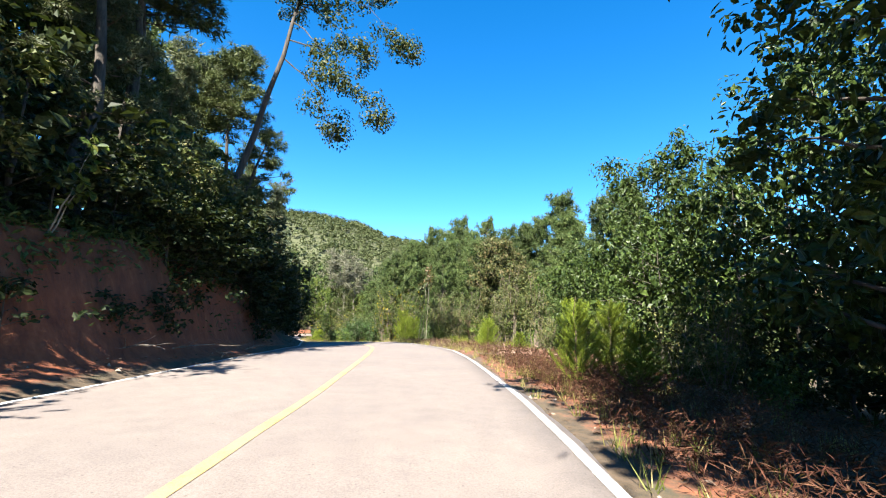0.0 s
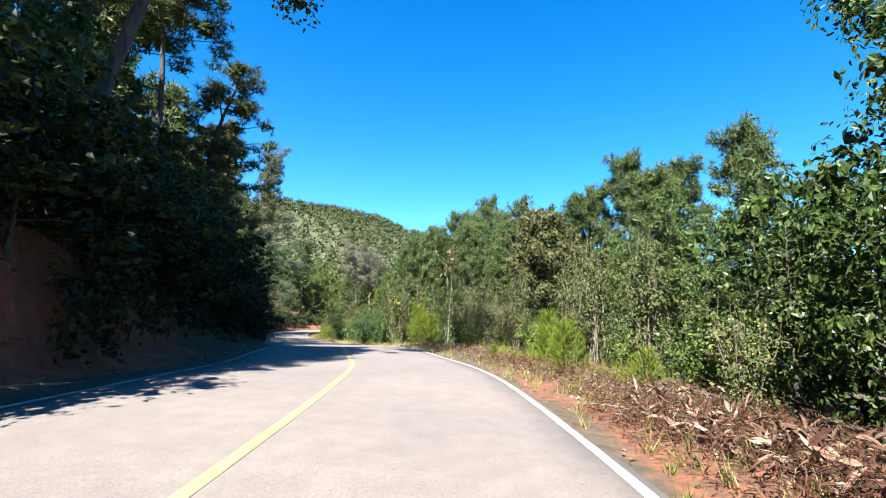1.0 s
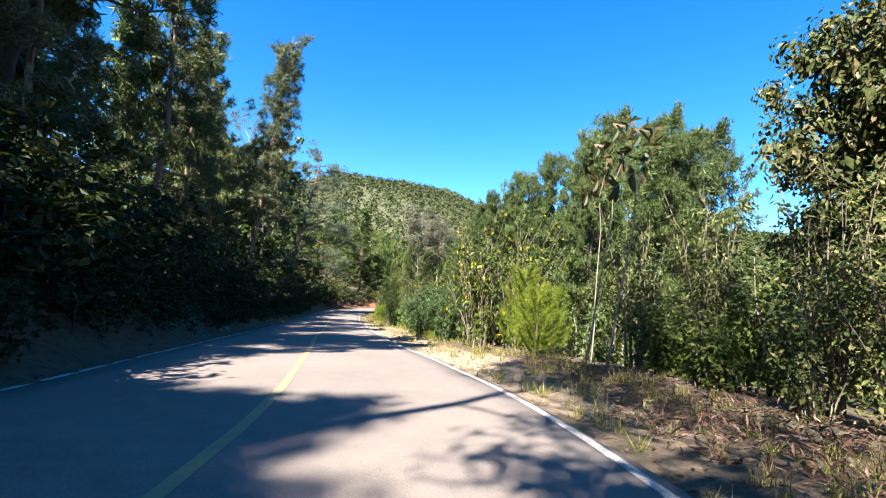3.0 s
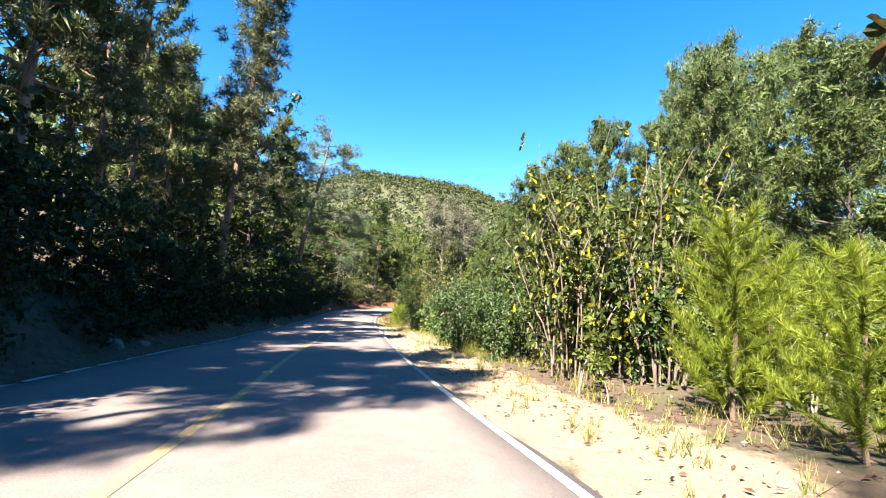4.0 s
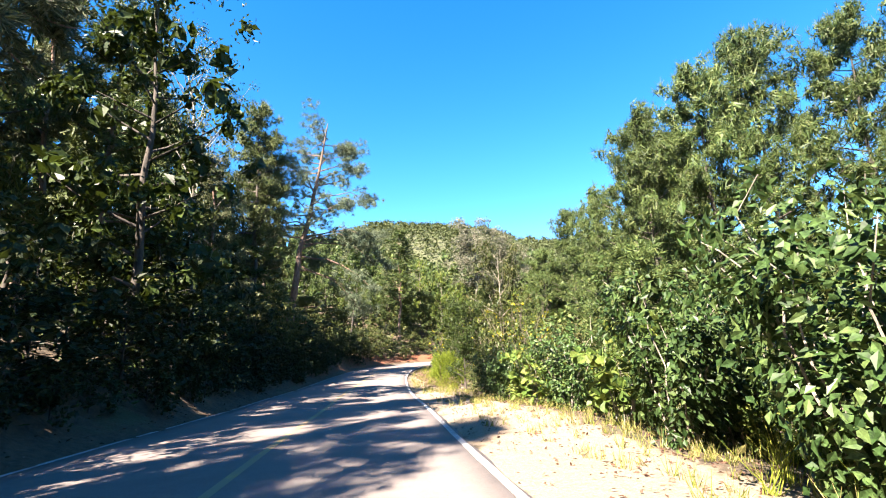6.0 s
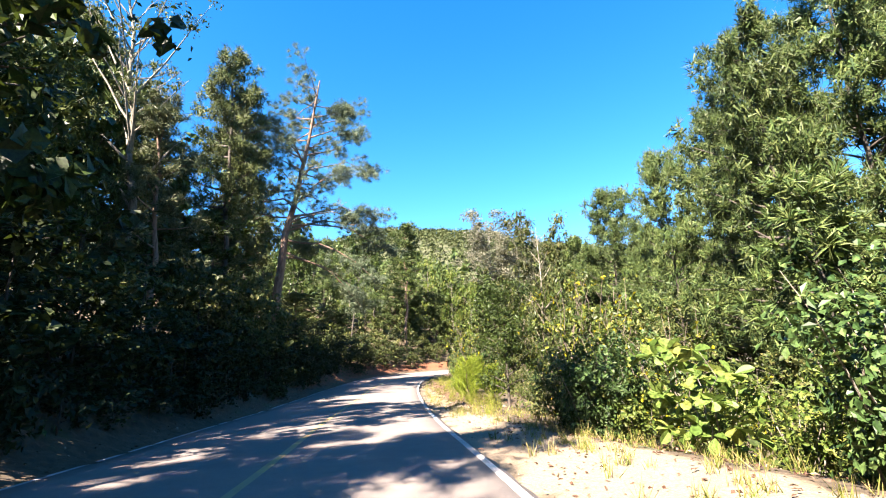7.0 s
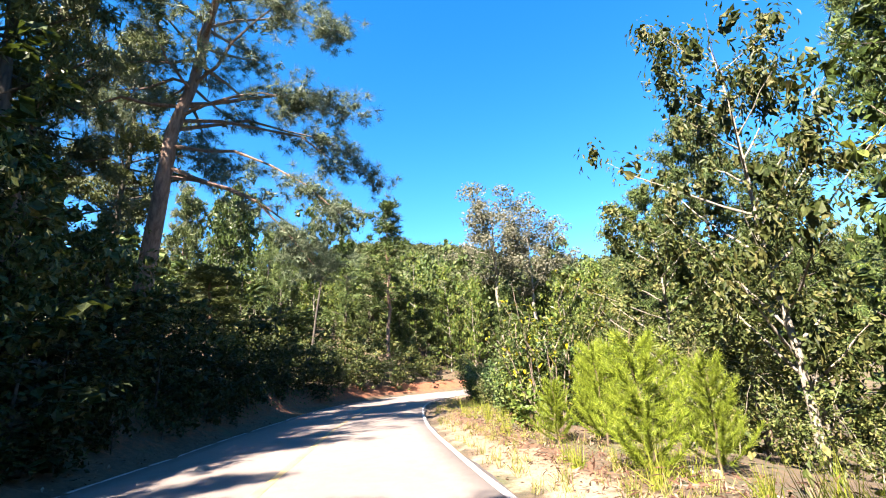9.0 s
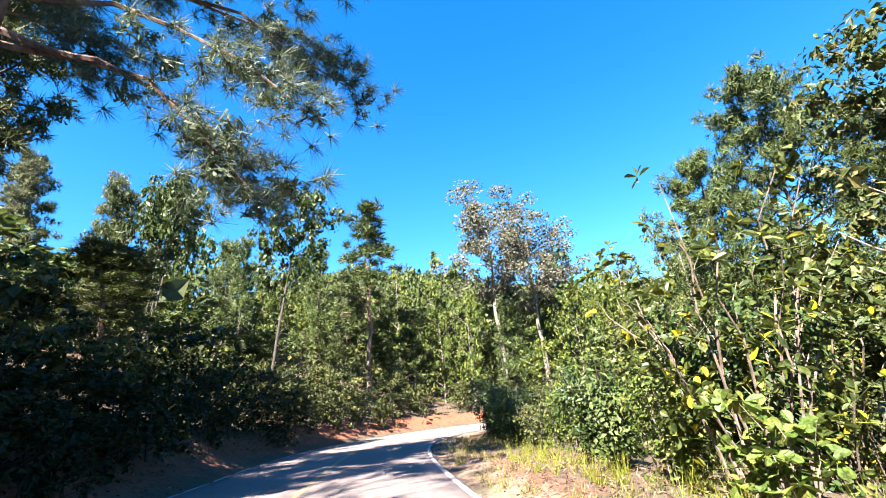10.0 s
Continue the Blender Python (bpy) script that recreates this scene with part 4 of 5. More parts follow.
def raise_plants():
    for kind, spots in PLACED.items():
        rng = random.Random(kind)
        mats = []
        for x, y, size, tall, turn, sink, tilt in spots:
            a = rng.uniform(0, 360) if turn is None else turn
            mats.append(pose(x, y, height(x, y) - sink, tilt[0], tilt[1], a) @ Matrix.Diagonal((size, size, tall, 1)))
        ob = KINDS[kind]()
        if len(mats) > 1:
            tagged(ob, group=GROUPS[kind.split("_")[0]])
        for m in mats[1:]:
            copy_thing(ob, m)
        ob.matrix_basis = mats[0]


rnd = random.Random(5)
BASE_H = {"broad_near": 9, "pine_a": 15, "pine_b": 15, "pine_full": 18, "pine_far": 12, "broad_b": 8, "pine_high": 22, "broad_high": 13, "broad_far": 8, "broad_tall": 14,
          "bank_bush_olive": 3.8, "mossy_tree": 14, "pine_spire": 19, "oak": 7.5, "pine_lean": 19, "pine_dense": 18, "pine_cone": 12, "grey_tree": 19, "shrub_green": 2.4, "shrub_olive": 2.2, "shrub_big_leaf": 4.2}


def plant_to(kind, x, y, top, size, **more):
    """A plant whose top reaches a height in the world."""
    plant(kind, x, y, size, (top - height(x, y)) / BASE_H[kind], **more)


# right side, singled-out trees: place, height of the top, spread
for kind, x, y, top, s in (("broad_near", 12.8, 14.5, 11.0, 1.1), ("broad_near", 12.6, 21.0, 8.2, 0.9), ("broad_near", 8.9, 18.0, 8.3, 0.85),
                           ("pine_cone", 9.8, 34.0, 9.6, 0.85), ("pine_cone", 14.4, 33.6, 12.2, 0.95), ("pine_cone", 12.4, 45.0, 14.6, 1.05), ("pine_cone", 8.6, 46.4, 11.6, 0.85), ("pine_cone", 17.0, 46.0, 14.6, 1.1), ("pine_cone", 10.6, 47.5, 12.6, 0.9),
                           ("oak", 5.2, 42.4, 8.9, 1.0),
                           ("pine_full", 0.5, 64.8, 14.4, 0.57), ("pine_full", 2.3, 67.0, 17.0, 0.64), ("pine_full", 4.1, 64.6, 14.6, 0.57), ("pine_full", 6.5, 66.6, 16.8, 0.66), ("pine_full", -0.2, 59.2, 11.8, 0.57), ("pine_full", 10.0, 68.0, 16.0, 0.78), ("pine_full", 4.6, 58.5, 12.0, 0.74),
                           ("pine_full", -2.0, 84.4, 19.0, 0.87), ("pine_full", -5.7, 83.0, 16.2, 0.87), ("pine_full", -9.2, 82.6, 13.4, 0.74), ("pine_full", 2.4, 83.0, 18.0, 0.87), ("pine_full", -7.4, 88.5, 14.6, 0.83),
                           ("pine_full", -7.4, 95.6, 15.4, 0.78), ("pine_full", -11.3, 94.2, 12.4, 0.66), ("pine_full", -3.6, 97.0, 16.0, 0.87),
                           ("pine_full", -14.0, 108.6, 14.9, 0.87), ("pine_full", -11.0, 105.6, 9.8, 0.69), ("pine_full", -17.6, 109.4, 10.4, 0.69), ("broad_b", -17.7, 115.0, 7.2, 0.9)):
    plant_to(kind, x, y, top, s)
for kind, x, y, top, s in (("broad_near", -20.7, 80.3, 1.7, 0.5), ("broad_b", -19.7, 88.2, 6.2, 0.9), ("broad_b", -21.3, 91.5, 2.5, 0.8), ("mossy_tree", -31.4, 133.6, 18.8, 1.65), ("mossy_tree", -27.0, 134.4, 15.6, 1.5), ("pine_spire", -43.2, 125.0, 19.5, 1.5), ("pine_b", -47.6, 131, 14, 0.8)):
    plant_to(kind, x, y, top, s)
for kind, x, y, s, h in (("shrub_big_leaf", -6.2, 49.7, 1.0, 1.4), ("shrub_big_leaf", -5.0, 50.8, 1.1, 1.35), ("shrub_big_leaf", -4.2, 49.0, 1.0, 1.25), ("shrub_big_leaf", -6.6, 52.0, 1.0, 1.1), ("shrub_big_leaf", -25.2, 91.9, 1.0, 1.02), ("shrub_big_leaf", -23.2, 94.2, 1.0, 1.0),
                         ("sapling_big_leaf", -13.2, 65.0, 1.0, 0.95), ("sapling_big_leaf", -15.6, 70.5, 0.9, 0.8), ("sapling_big_leaf", -25.6, 90.4, 0.6, 0.55), ("sapling_bank", -6.2, 47.4, 0.8, 0.75), ("sapling_bank", -5.6, 46.4, 0.6, 0.6)):
    plant(kind, x, y, s, h)
for x, y, s, h in ((-4.0, 45.4, 1.3, 1.35), (-3.6, 43.2, 1.0, 0.95), (-3.0, 46.8, 1.1, 1.1), (-23.5, 84.4, 1.0, 0.9), (-23.9, 87.3, 0.8, 0.88), (-24.9, 87.7, 0.6, 0.6), (-23.9, 88.4, 0.8, 0.9), (-22.3, 85.4, 0.75, 0.8),
                   (2.75, 9.3, 0.62, 0.74), (4.1, 11.0, 0.75, 0.8), (3.5, 8.0, 0.55, 0.5), (2.3, 22.8, 0.7, 0.65), (3.4, 20.0, 0.45, 0.35), (2.7, 28.0, 0.6, 0.6), (3.7, 32.8, 0.9, 1.0), (0.7, 27.7, 0.32, 0.3), (4.5, 31.4, 0.7, 0.7)):
    plant("young_pine", x, y, s, h)
for x, y, s, h in ((7.6, 9.6, 0.8, 1.0), (8.4, 12.6, 1.0, 1.3), (6.6, 13.6, 0.8, 0.9), (9.6, 9.0, 1.1, 1.3), (7.4, 16.4, 0.9, 1.0), (10.8, 6.5, 1.1, 1.3), (9.6, 17.2, 1.0, 1.2)):
    plant("bank_bush_mid", x, y, s, h)
for x, y, s, h in ((5.2, 16.4, 0.6, 0.75), (5.6, 18.8, 0.7, 0.85), (6.4, 21.0, 0.8, 0.9), (7.4, 19.0, 0.9, 1.1)):
    plant("bank_bush_mid", x, y, s, h)
for x, y, s, h in ((4.1, 26.6, 0.8, 0.95), (4.0, 29.2, 0.8, 0.9), (3.0, 25.0, 0.6, 0.62), (4.9, 23.6, 0.8, 0.85), (2.2, 34.0, 0.8, 0.8), (1.0, 37.4, 0.8, 0.85), (0.2, 40.2, 0.8, 0.9), (-0.6, 43.8, 0.9, 1.0)):
    plant("shrub_stems", x, y, s, h)
# the dark leaves of these bushes stand in for shade inside the thicket
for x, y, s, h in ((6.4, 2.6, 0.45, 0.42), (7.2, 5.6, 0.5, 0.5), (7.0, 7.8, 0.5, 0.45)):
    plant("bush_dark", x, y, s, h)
for x, y, s, h in ((-8.5, 53.2, 0.75, 0.75), (-10.4, 55.6, 0.8, 0.9), (-9.2, 57.4, 1.0, 1.05), (-11.6, 58.8, 0.9, 1.0), (-10.6, 60.8, 1.1, 1.2), (-12.4, 62.8, 0.9, 1.0), (-11.2, 64.0, 1.0, 1.1), (-8.2, 59.6, 1.1, 1.2), (-7.9, 55.4, 0.8, 0.8), (-17.6, 73.4, 0.85, 0.8), (-16.6, 75.2, 0.9, 0.9), (-18.2, 75.6, 0.7, 0.7), (-15.2, 78.6, 1.0, 1.1)):
    plant("shrub_deep", x, y, s, h)
for x, y, s, h in ((-18.4, 81.0, 1.0, 1.3), (-17.2, 82.4, 1.1, 1.4), (-16.8, 79.6, 1.0, 1.3), (-15.6, 73.6, 0.7, 0.75)):
    plant("shrub_big_leaf", x, y, s, h)
for x, y, s, h in ((-12.6, 66.6, 0.8, 0.8), (-13.6, 68.6, 0.8, 0.8), (-11.6, 68.4, 1.0, 1.0), (-14.4, 70.4, 0.8, 0.75), (-12.8, 71.4, 1.0, 1.1), (-15.0, 72.0, 0.8, 0.7), (-11.2, 65.6, 0.9, 0.9)):
    plant("shrub_pale", x, y, s, h)
for x, y, top, s in ((6.5, 5.4, 9.5, 1.05), (10.4, 6.6, 11.0, 1.2)):
    plant_to("broad_near", x, y, top, s, turn=150)
# unseen trees behind the start, added to throw shade on the right verge
plant_to("broad_high", 6.2, -2.6, 12.5, 1.0, turn=0)
plant_to("broad_high", 4.5, -3.4, 12.0, 1.05, turn=0)
plant_to("broad_high", 8.6, -6.0, 13.5, 1.1, turn=30)
for x, y, s, h in ((-36.4, 83.8, 1.0, 1.25), (-35.2, 79.4, 1.0, 1.2), (-35.9, 81.6, 0.9, 1.3), (-38.6, 87.4, 1.0, 1.3)):
    plant("bank_bush_olive", x, y, s, h)
# left side, singled-out trees
for kind, x, y, top, s in (("grey_tree", -37.2, 76.6, 20, 1.0), ("broad_tall", -32.6, 68.6, 8, 0.7), ("broad_tall", -28.4, 65.2, 14, 0.9), ("pine_a", -21.6, 46.6, 18, 0.9),
                           ("pine_high", -11.2, 13.0, 20, 0.9), ("pine_high", -12.0, 15.8, 19.5, 0.95), ("pine_high", -12.9, 16.6, 18.5, 0.85), ("pine_high", -14.6, 15.6, 20, 0.8), ("pine_high", -13.4, 11.0, 20.5, 0.9), ("pine_high", -11.0, 9.6, 19.5, 0.9), ("broad_tall", -12.6, 20.4, 9.5, 0.6),
                           ("pine_b", -22.8, 49.8, 15, 0.75), ("pine_a", -25.8, 53.6, 18, 0.75), ("pine_high", -15.2, 29.4, 20.5, 0.9), ("pine_high", -18.4, 30.6, 20.5, 1.0), ("pine_a", -22.8, 36.0, 16.5, 0.95), ("pine_b", -17.8, 38.2, 14, 0.8), ("pine_b", -24.6, 42.0, 17, 0.95), ("pine_dense", -39.8, 84.6, 21.0, 0.85), ("pine_b", -42.0, 86.6, 19.0, 1.0)):
    plant_to(kind, x, y, top, s)
plant("pine_lean", -20.6, 39.2, 0.95, 0.82, turn=0)
for kind, x, y, top, s in (("broad_tall", -38.4, 82.3, 7, 0.8), ("pine_b", -35.4, 66.4, 17, 0.9),
                           ("pine_far", -43.5, 72.0, 15, 0.9), ("pine_dense", -43.0, 77.0, 19, 1.0), ("broad_tall", -41.0, 79.0, 12, 0.9), ("pine_dense", -45.8, 93.6, 19, 0.85), ("broad_high", -46.4, 113.2, 15.6, 0.8), ("pine_far", -57.5, 110, 16.5, 0.7), ("broad_high", -52.0, 108, 15.0, 0.5), ("pine_b", -57.5, 103, 15.0, 0.7), ("pine_b", -60.0, 112, 19.0, 0.8), ("pine_a", -64.0, 108, 20.0, 0.85), ("broad_high", -54.5, 111, 18.0, 0.6), ("broad_high", -50.0, 106, 13.5, 0.5)):
    plant_to(kind, x, y, top, s)
for x, y, s, h, lean in ((-1.7, 45.4, 1.1, 2.0, 3), (-2.3, 41.8, 1.1, 1.75, 9), (-2.0, 40.4, 1.1, 1.55, 10)):
    plant("sapling_thin", x, y, s, h, turn=0, tilt=(0, lean))
plant("sapling_bank", -7.7, 8.5, 1.0, 1.0, turn=0, tilt=(0, 32))
plant("hero_pine", -40.6, 90.4, 1.0, 1.0, turn=0)
plant("hero_column", -24.8, 58.5, 1.0, 1.0, turn=0)
for x, y, s in ((-7.3, 7.4, 0.8), (-7.1, 9.9, 0.7), (-7.2, 11.6, 0.8), (-7.6, 13.2, 0.9), (-7.5, 5.2, 0.7)):
    plant("foot_bush", x, y, s, 0.8 * s)
plant("leaning_tree", -11.0, 21.0, 1.0, 1.08, turn=0)
# right-hand thicket, clear of the singled-out small plants
CLEAR = [(p[0], p[1]) for k in ("young_pine", "sapling_thin", "sapling_big_leaf", "broad_near") for p in PLACED[k]]
for y in np.arange(7, 118, 1.45):
    tall = float(np.interp(y, [7, 18, 30, 36, 50, 60, 75, 95], [0.7, 0.8, 0.95, 1.15, 1.15, 0.85, 0.8, 0.95]))
    for u, kinds in ((float(np.interp(y, [0, 20, 40, 60, 80], [3.4, 3.9, 4.3, 4.5, 3.6])), ("shrub_twiggy", "shrub_olive", "shrub_twiggy", "shrub_bare", "shrub_bright") if y < 40 else ("shrub_deep", "shrub_olive", "shrub_bright", "shrub_pale", "shrub_green")), (6.4, ("shrub_twiggy", "shrub_olive", "shrub_green", "shrub_big_leaf", "shrub_pale")), (9.0, ("shrub_olive", "shrub_green", "bank_bush_olive"))):
        if rnd.random() < (0.8 if u < 8 else 0.45):
            x1, y1 = spot(y + rnd.uniform(-0.7, 0.7), u + rnd.uniform(-0.6, 1.0))
            if any(math.hypot(x1 - a, y1 - b) < 1.7 for a, b in CLEAR):
                continue
            k1 = rnd.choice(kinds)
            if k1 == "shrub_big_leaf" and y < 58:
                k1 = "shrub_olive"
            q1 = rnd.uniform(0.75, 1.1) * tall * (0.62 if k1 in ("shrub_big_leaf",) else 0.8 if k1.startswith("bank") else 1.0)
            plant(k1, x1, y1, min(q1, 1.1), q1)
for y in np.arange(8, 125, 4.2):
    for u in (12.5, 20):
        x1, y1 = spot(y + rnd.uniform(-2, 2), u + rnd.uniform(-2, 2.5))
        if u < 15:
            plant(rnd.choice(("broad_far", "broad_far", "pine_far")), x1, y1, rnd.uniform(0.7, 1.0), rnd.uniform(0.55, 0.8))
        else:
            plant(rnd.choice(("broad_back", "pine_back")), x1, y1, rnd.uniform(0.7, 1.0), rnd.uniform(0.45, 0.6) + 0.006 * u)
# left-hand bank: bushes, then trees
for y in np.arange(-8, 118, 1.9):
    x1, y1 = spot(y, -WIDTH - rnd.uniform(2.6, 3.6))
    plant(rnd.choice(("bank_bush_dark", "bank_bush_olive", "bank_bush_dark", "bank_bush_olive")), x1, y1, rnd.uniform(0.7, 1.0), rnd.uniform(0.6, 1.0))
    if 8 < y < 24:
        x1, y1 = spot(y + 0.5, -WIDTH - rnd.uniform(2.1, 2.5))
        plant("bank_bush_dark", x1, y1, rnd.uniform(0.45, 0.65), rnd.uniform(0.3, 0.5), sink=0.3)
    # dark-leaved bushes added where the bank shows nothing but black shade
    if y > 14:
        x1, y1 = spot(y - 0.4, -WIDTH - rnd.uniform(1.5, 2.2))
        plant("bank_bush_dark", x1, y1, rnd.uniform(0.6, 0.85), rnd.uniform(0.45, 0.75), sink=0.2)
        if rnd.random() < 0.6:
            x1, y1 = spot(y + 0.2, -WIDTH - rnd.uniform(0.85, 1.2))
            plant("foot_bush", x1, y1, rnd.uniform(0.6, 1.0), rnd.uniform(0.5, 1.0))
# a closer row of dark bushes, also in place of the bank's shade
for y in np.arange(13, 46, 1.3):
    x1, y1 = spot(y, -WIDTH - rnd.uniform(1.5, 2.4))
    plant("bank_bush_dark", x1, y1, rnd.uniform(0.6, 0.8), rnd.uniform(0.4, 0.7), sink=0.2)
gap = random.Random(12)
# more dark foot bushes added to blacken the shaded foot of the bank
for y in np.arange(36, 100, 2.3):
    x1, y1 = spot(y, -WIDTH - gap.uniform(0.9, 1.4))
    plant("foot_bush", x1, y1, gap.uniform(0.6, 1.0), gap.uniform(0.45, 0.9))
# trees below y1 = 8 stand out of view, added to shade the earth bank
for y in np.arange(-12, 117, 3.4):
    for v in (5.2, 8.8, 13.0):
        x1, y1 = spot(y + rnd.uniform(-1.4, 1.4), -WIDTH - v - rnd.uniform(-0.8, 1.6))
        k1 = rnd.choice(("pine_a", "pine_b", "pine_a", "pine_b", "broad_tall") if v < 8 else ("pine_far", "pine_far", "pine_b") if v < 12 else ("pine_back", "broad_back"))
        if rnd.random() > (0.8 if y1 < 8 else 0.85 if v > 8 else 0.0 if 17 < y1 < 40 else 0.35):
            continue
        big = float(np.interp(y1, [-12, 10, 24, 27, 33, 36, 60, 84, 92, 120], [0.5, 0.7, 1.0, 0.9, 0.85, 0.95, 1.0, 0.9, 0.4, 0.36])) * (1.25 if k1 in ("pine_far", "pine_back", "broad_back") else 1)
        wide, tall = rnd.uniform(0.75, 1.0), rnd.uniform(0.8, 1.1) * big
        if not (40 < y1 < 58 and gap.random() < 0.5):
            plant(k1, x1, y1, wide, tall)
# outside of the last bend
for k in np.where(LINE[:, 1] > 110)[0][::6]:
    for v in (1.6, 3.6, 6.0, 9.0, 12.5):
        x1, y1 = (LINE[k] - RIGHT[k] * (WIDTH + v + rnd.uniform(-0.4, 0.8))).tolist()
        plant("bush_far", x1, y1, rnd.uniform(0.45, 0.6) if v < 5 else rnd.uniform(0.7, 1.1))
# beyond the last bend
for x0 in np.arange(-84, 6, 3.3):
    for y0 in (131, 137, 144):
        x1, y1 = x0 + rnd.uniform(-1.2, 1.2), y0 + rnd.uniform(-2, 2)
        k1 = rnd.choice(("broad_light", "pine_far", "broad_light", "broad_back") if y0 < 140 else ("pine_back", "broad_back"))
        plant(k1, x1, y1, rnd.uniform(0.7, 1.0), rnd.uniform(0.6, 1.3) * {"broad_far": 1.35, "broad_light": 1.35, "pine_far": 1.0, "pine_b": 0.85, "pine_back": 1.1, "broad_back": 1.0}[k1])
for _ in range(50):
    x1, y1 = rnd.uniform(-90, 20), rnd.uniform(150, 185)
    plant(rnd.choice(("broad_back", "pine_back")), x1, y1, rnd.uniform(0.8, 1.2), rnd.uniform(0.55, 0.8))
raise_plants()


def undergrowth():
    """Low leafy growth over the forest floor, off the road and its shoulders."""
    rng = np.random.default_rng(9)
    n = 9000
    k = rng.integers(0, len(LINE), n)
    side = rng.random(n) < 0.5
    u = np.where(side, -WIDTH - 2.3 - 26 * rng.random(n) ** 1.6, 4.0 + 24 * rng.random(n) ** 1.6)
    xy = LINE[k] + RIGHT[k] * u[:, None] + rng.normal(size=(n, 2)) * 0.4
    uu = road_coords(xy[:, 0], xy[:, 1])[1]
    xy = xy[(uu > 4.4) | (uu < -WIDTH - 2.0)]
    z = terrain(xy[:, 0], xy[:, 1])[0]
    base = np.repeat(np.c_[xy, z], 4, 0) + rng.normal(size=(len(xy) * 4, 3)) * np.array([0.2, 0.2, 0.0]) + np.c_[np.zeros((len(xy) * 4, 2)), rng.uniform(0.0, 0.45, len(xy) * 4)]
    ax = rng.normal(size=base.shape) * 0.7 + np.array([0, 0, 0.6])
    v, f = leaves(base, ax, rng.uniform(0.14, 0.32, len(base)), 0.12, rng, "leaf")
    tagged(piece("undergrowth", v, f, LEAF_OLIVE, None, "low leafy undergrowth covering the forest floor"), "", "undergrowth", "", "stuff")


undergrowth()


def hill_forest():
    rng = np.random.default_rng(8)
    n = 5200
    x, y = rng.uniform(-260, 170, n), rng.uniform(165, 440, n)
    z = terrain(x, y)[0]
    mid, size = np.c_[x, y, z + rng.uniform(2.5, 5.0, n)], rng.uniform(0.7, 1.3, n)
    parts = [heart(m, 1.7 * k, 1.5, rng, 8) for m, k in zip(mid, size)]
    c, sc = np.repeat(mid, 18, 0), np.repeat(size, 18)[:, None]
    d = unit(rng.normal(size=c.shape) + np.array([0, 0, 0.4]))
    p = c + d * sc * np.array([2.3, 2.3, 3.8]) * rng.uniform(0.6, 1, (len(c), 1))
    ax, face = shingled(d, rng, 0.2, d)
    xw, yw = rng.uniform(-190, 150, 5200), rng.uniform(-110, 170, 5200)
    uw = road_coords(xw, yw)[1]
    keep = ((uw > 30) | (uw < -WIDTH - 22)) & ((yw < 122) | (np.abs(xw + 40) > 55))
    for m in np.c_[xw, yw, terrain(xw, yw)[0]][keep]:
        k = rng.uniform(0.8, 1.25)
        parts.append(heart(m + np.array([0, 0, 3.4 * k]), 2.6 * k, 1.3, rng, 9))
    parts.append(leaves(p, ax, rng.uniform(0.7, 1.3, len(c)), 0.7, rng, "leaf", face))
    v, f = joined(parts)
    ob = piece("hillside_forest", v, f, FAR, None, "wooded hillside beyond the road, distance haze in its green")
    tagged(ob, "", "forest", "", "stuff")


hill_forest()


# ---- litter, grass and brush on the verges ----
def verge_points(rng, n, y0, y1, u0, u1, power=1.0):
    y = rng.uniform(y0, y1, n)
    u = u0 + (u1 - u0) * rng.random(n) ** power
    x = np.interp(y, LINE[:, 1], LINE[:, 0])
    k = np.searchsorted(LINE[:, 1], y).clip(0, len(LINE) - 1)
    xy = np.c_[x, y] + RIGHT[k] * u[:, None]
    return np.c_[xy, terrain(xy[:, 0], xy[:, 1])[0]]


def scatter_leaves(name, label, category, spans, material, size, wide, lift, flat, seed, form="leaf"):
    rng = np.random.default_rng(seed)
    p = np.concatenate([verge_points(rng, *sp) for sp in spans])
    p[:, 2] += 0.01 + lift * rng.random(len(p)) ** 1.5
    ax = rng.normal(size=p.shape) * np.array([1, 1, flat])
    v, f = leaves(p, ax, size * rng.uniform(0.5, 1.4, len(p)), wide, rng, form)
    tagged(piece(name, v, f, material, None, label), "", category, "", "stuff")


scatter_leaves("dry_bracken", "heaps of red-brown dead bracken beside the road", "brush",
               [(17000, 1.5, 18, 0.6, 3.8), (9000, 3, 14, 0.9, 2.8), (3500, 18, 28, 1.0, 3.0)], FERN_RED, 0.12, 0.014, 0.42, 0.8, 51)
scatter_leaves("dry_brush", "pile of pale dry leaves and cut twigs on the verge", "brush",
               [(7500, 12, 36, 0.9, 3.8), (2600, 26, 40, 1.6, 4.0), (1800, 78, 96, 0.8, 3.0)], LEAF_DRY, 0.15, 0.03, 0.28, 0.5, 52)
scatter_leaves("leaf_litter", "scattered fallen leaves along the road edges", "leaf litter",
               [(3800, 2, 112, 0.1, 4.5), (5200, 34, 100, 0.5, 5.0, 0.7), (4200, 2, 112, -WIDTH - 2.6, -WIDTH - 0.05)], LEAF_DRY, 0.085, 0.045, 0.03, 0.15, 53)
scatter_leaves("bank_creepers", "trailing creepers and roots on the earth bank", "undergrowth",
               [(6500, 14, 112, -WIDTH - 2.8, -WIDTH - 1.1), (3500, -2, 16, -WIDTH - 2.9, -WIDTH - 1.55, 0.5)], LEAF, 0.2, 0.08, 0.15, 0.8, 54)


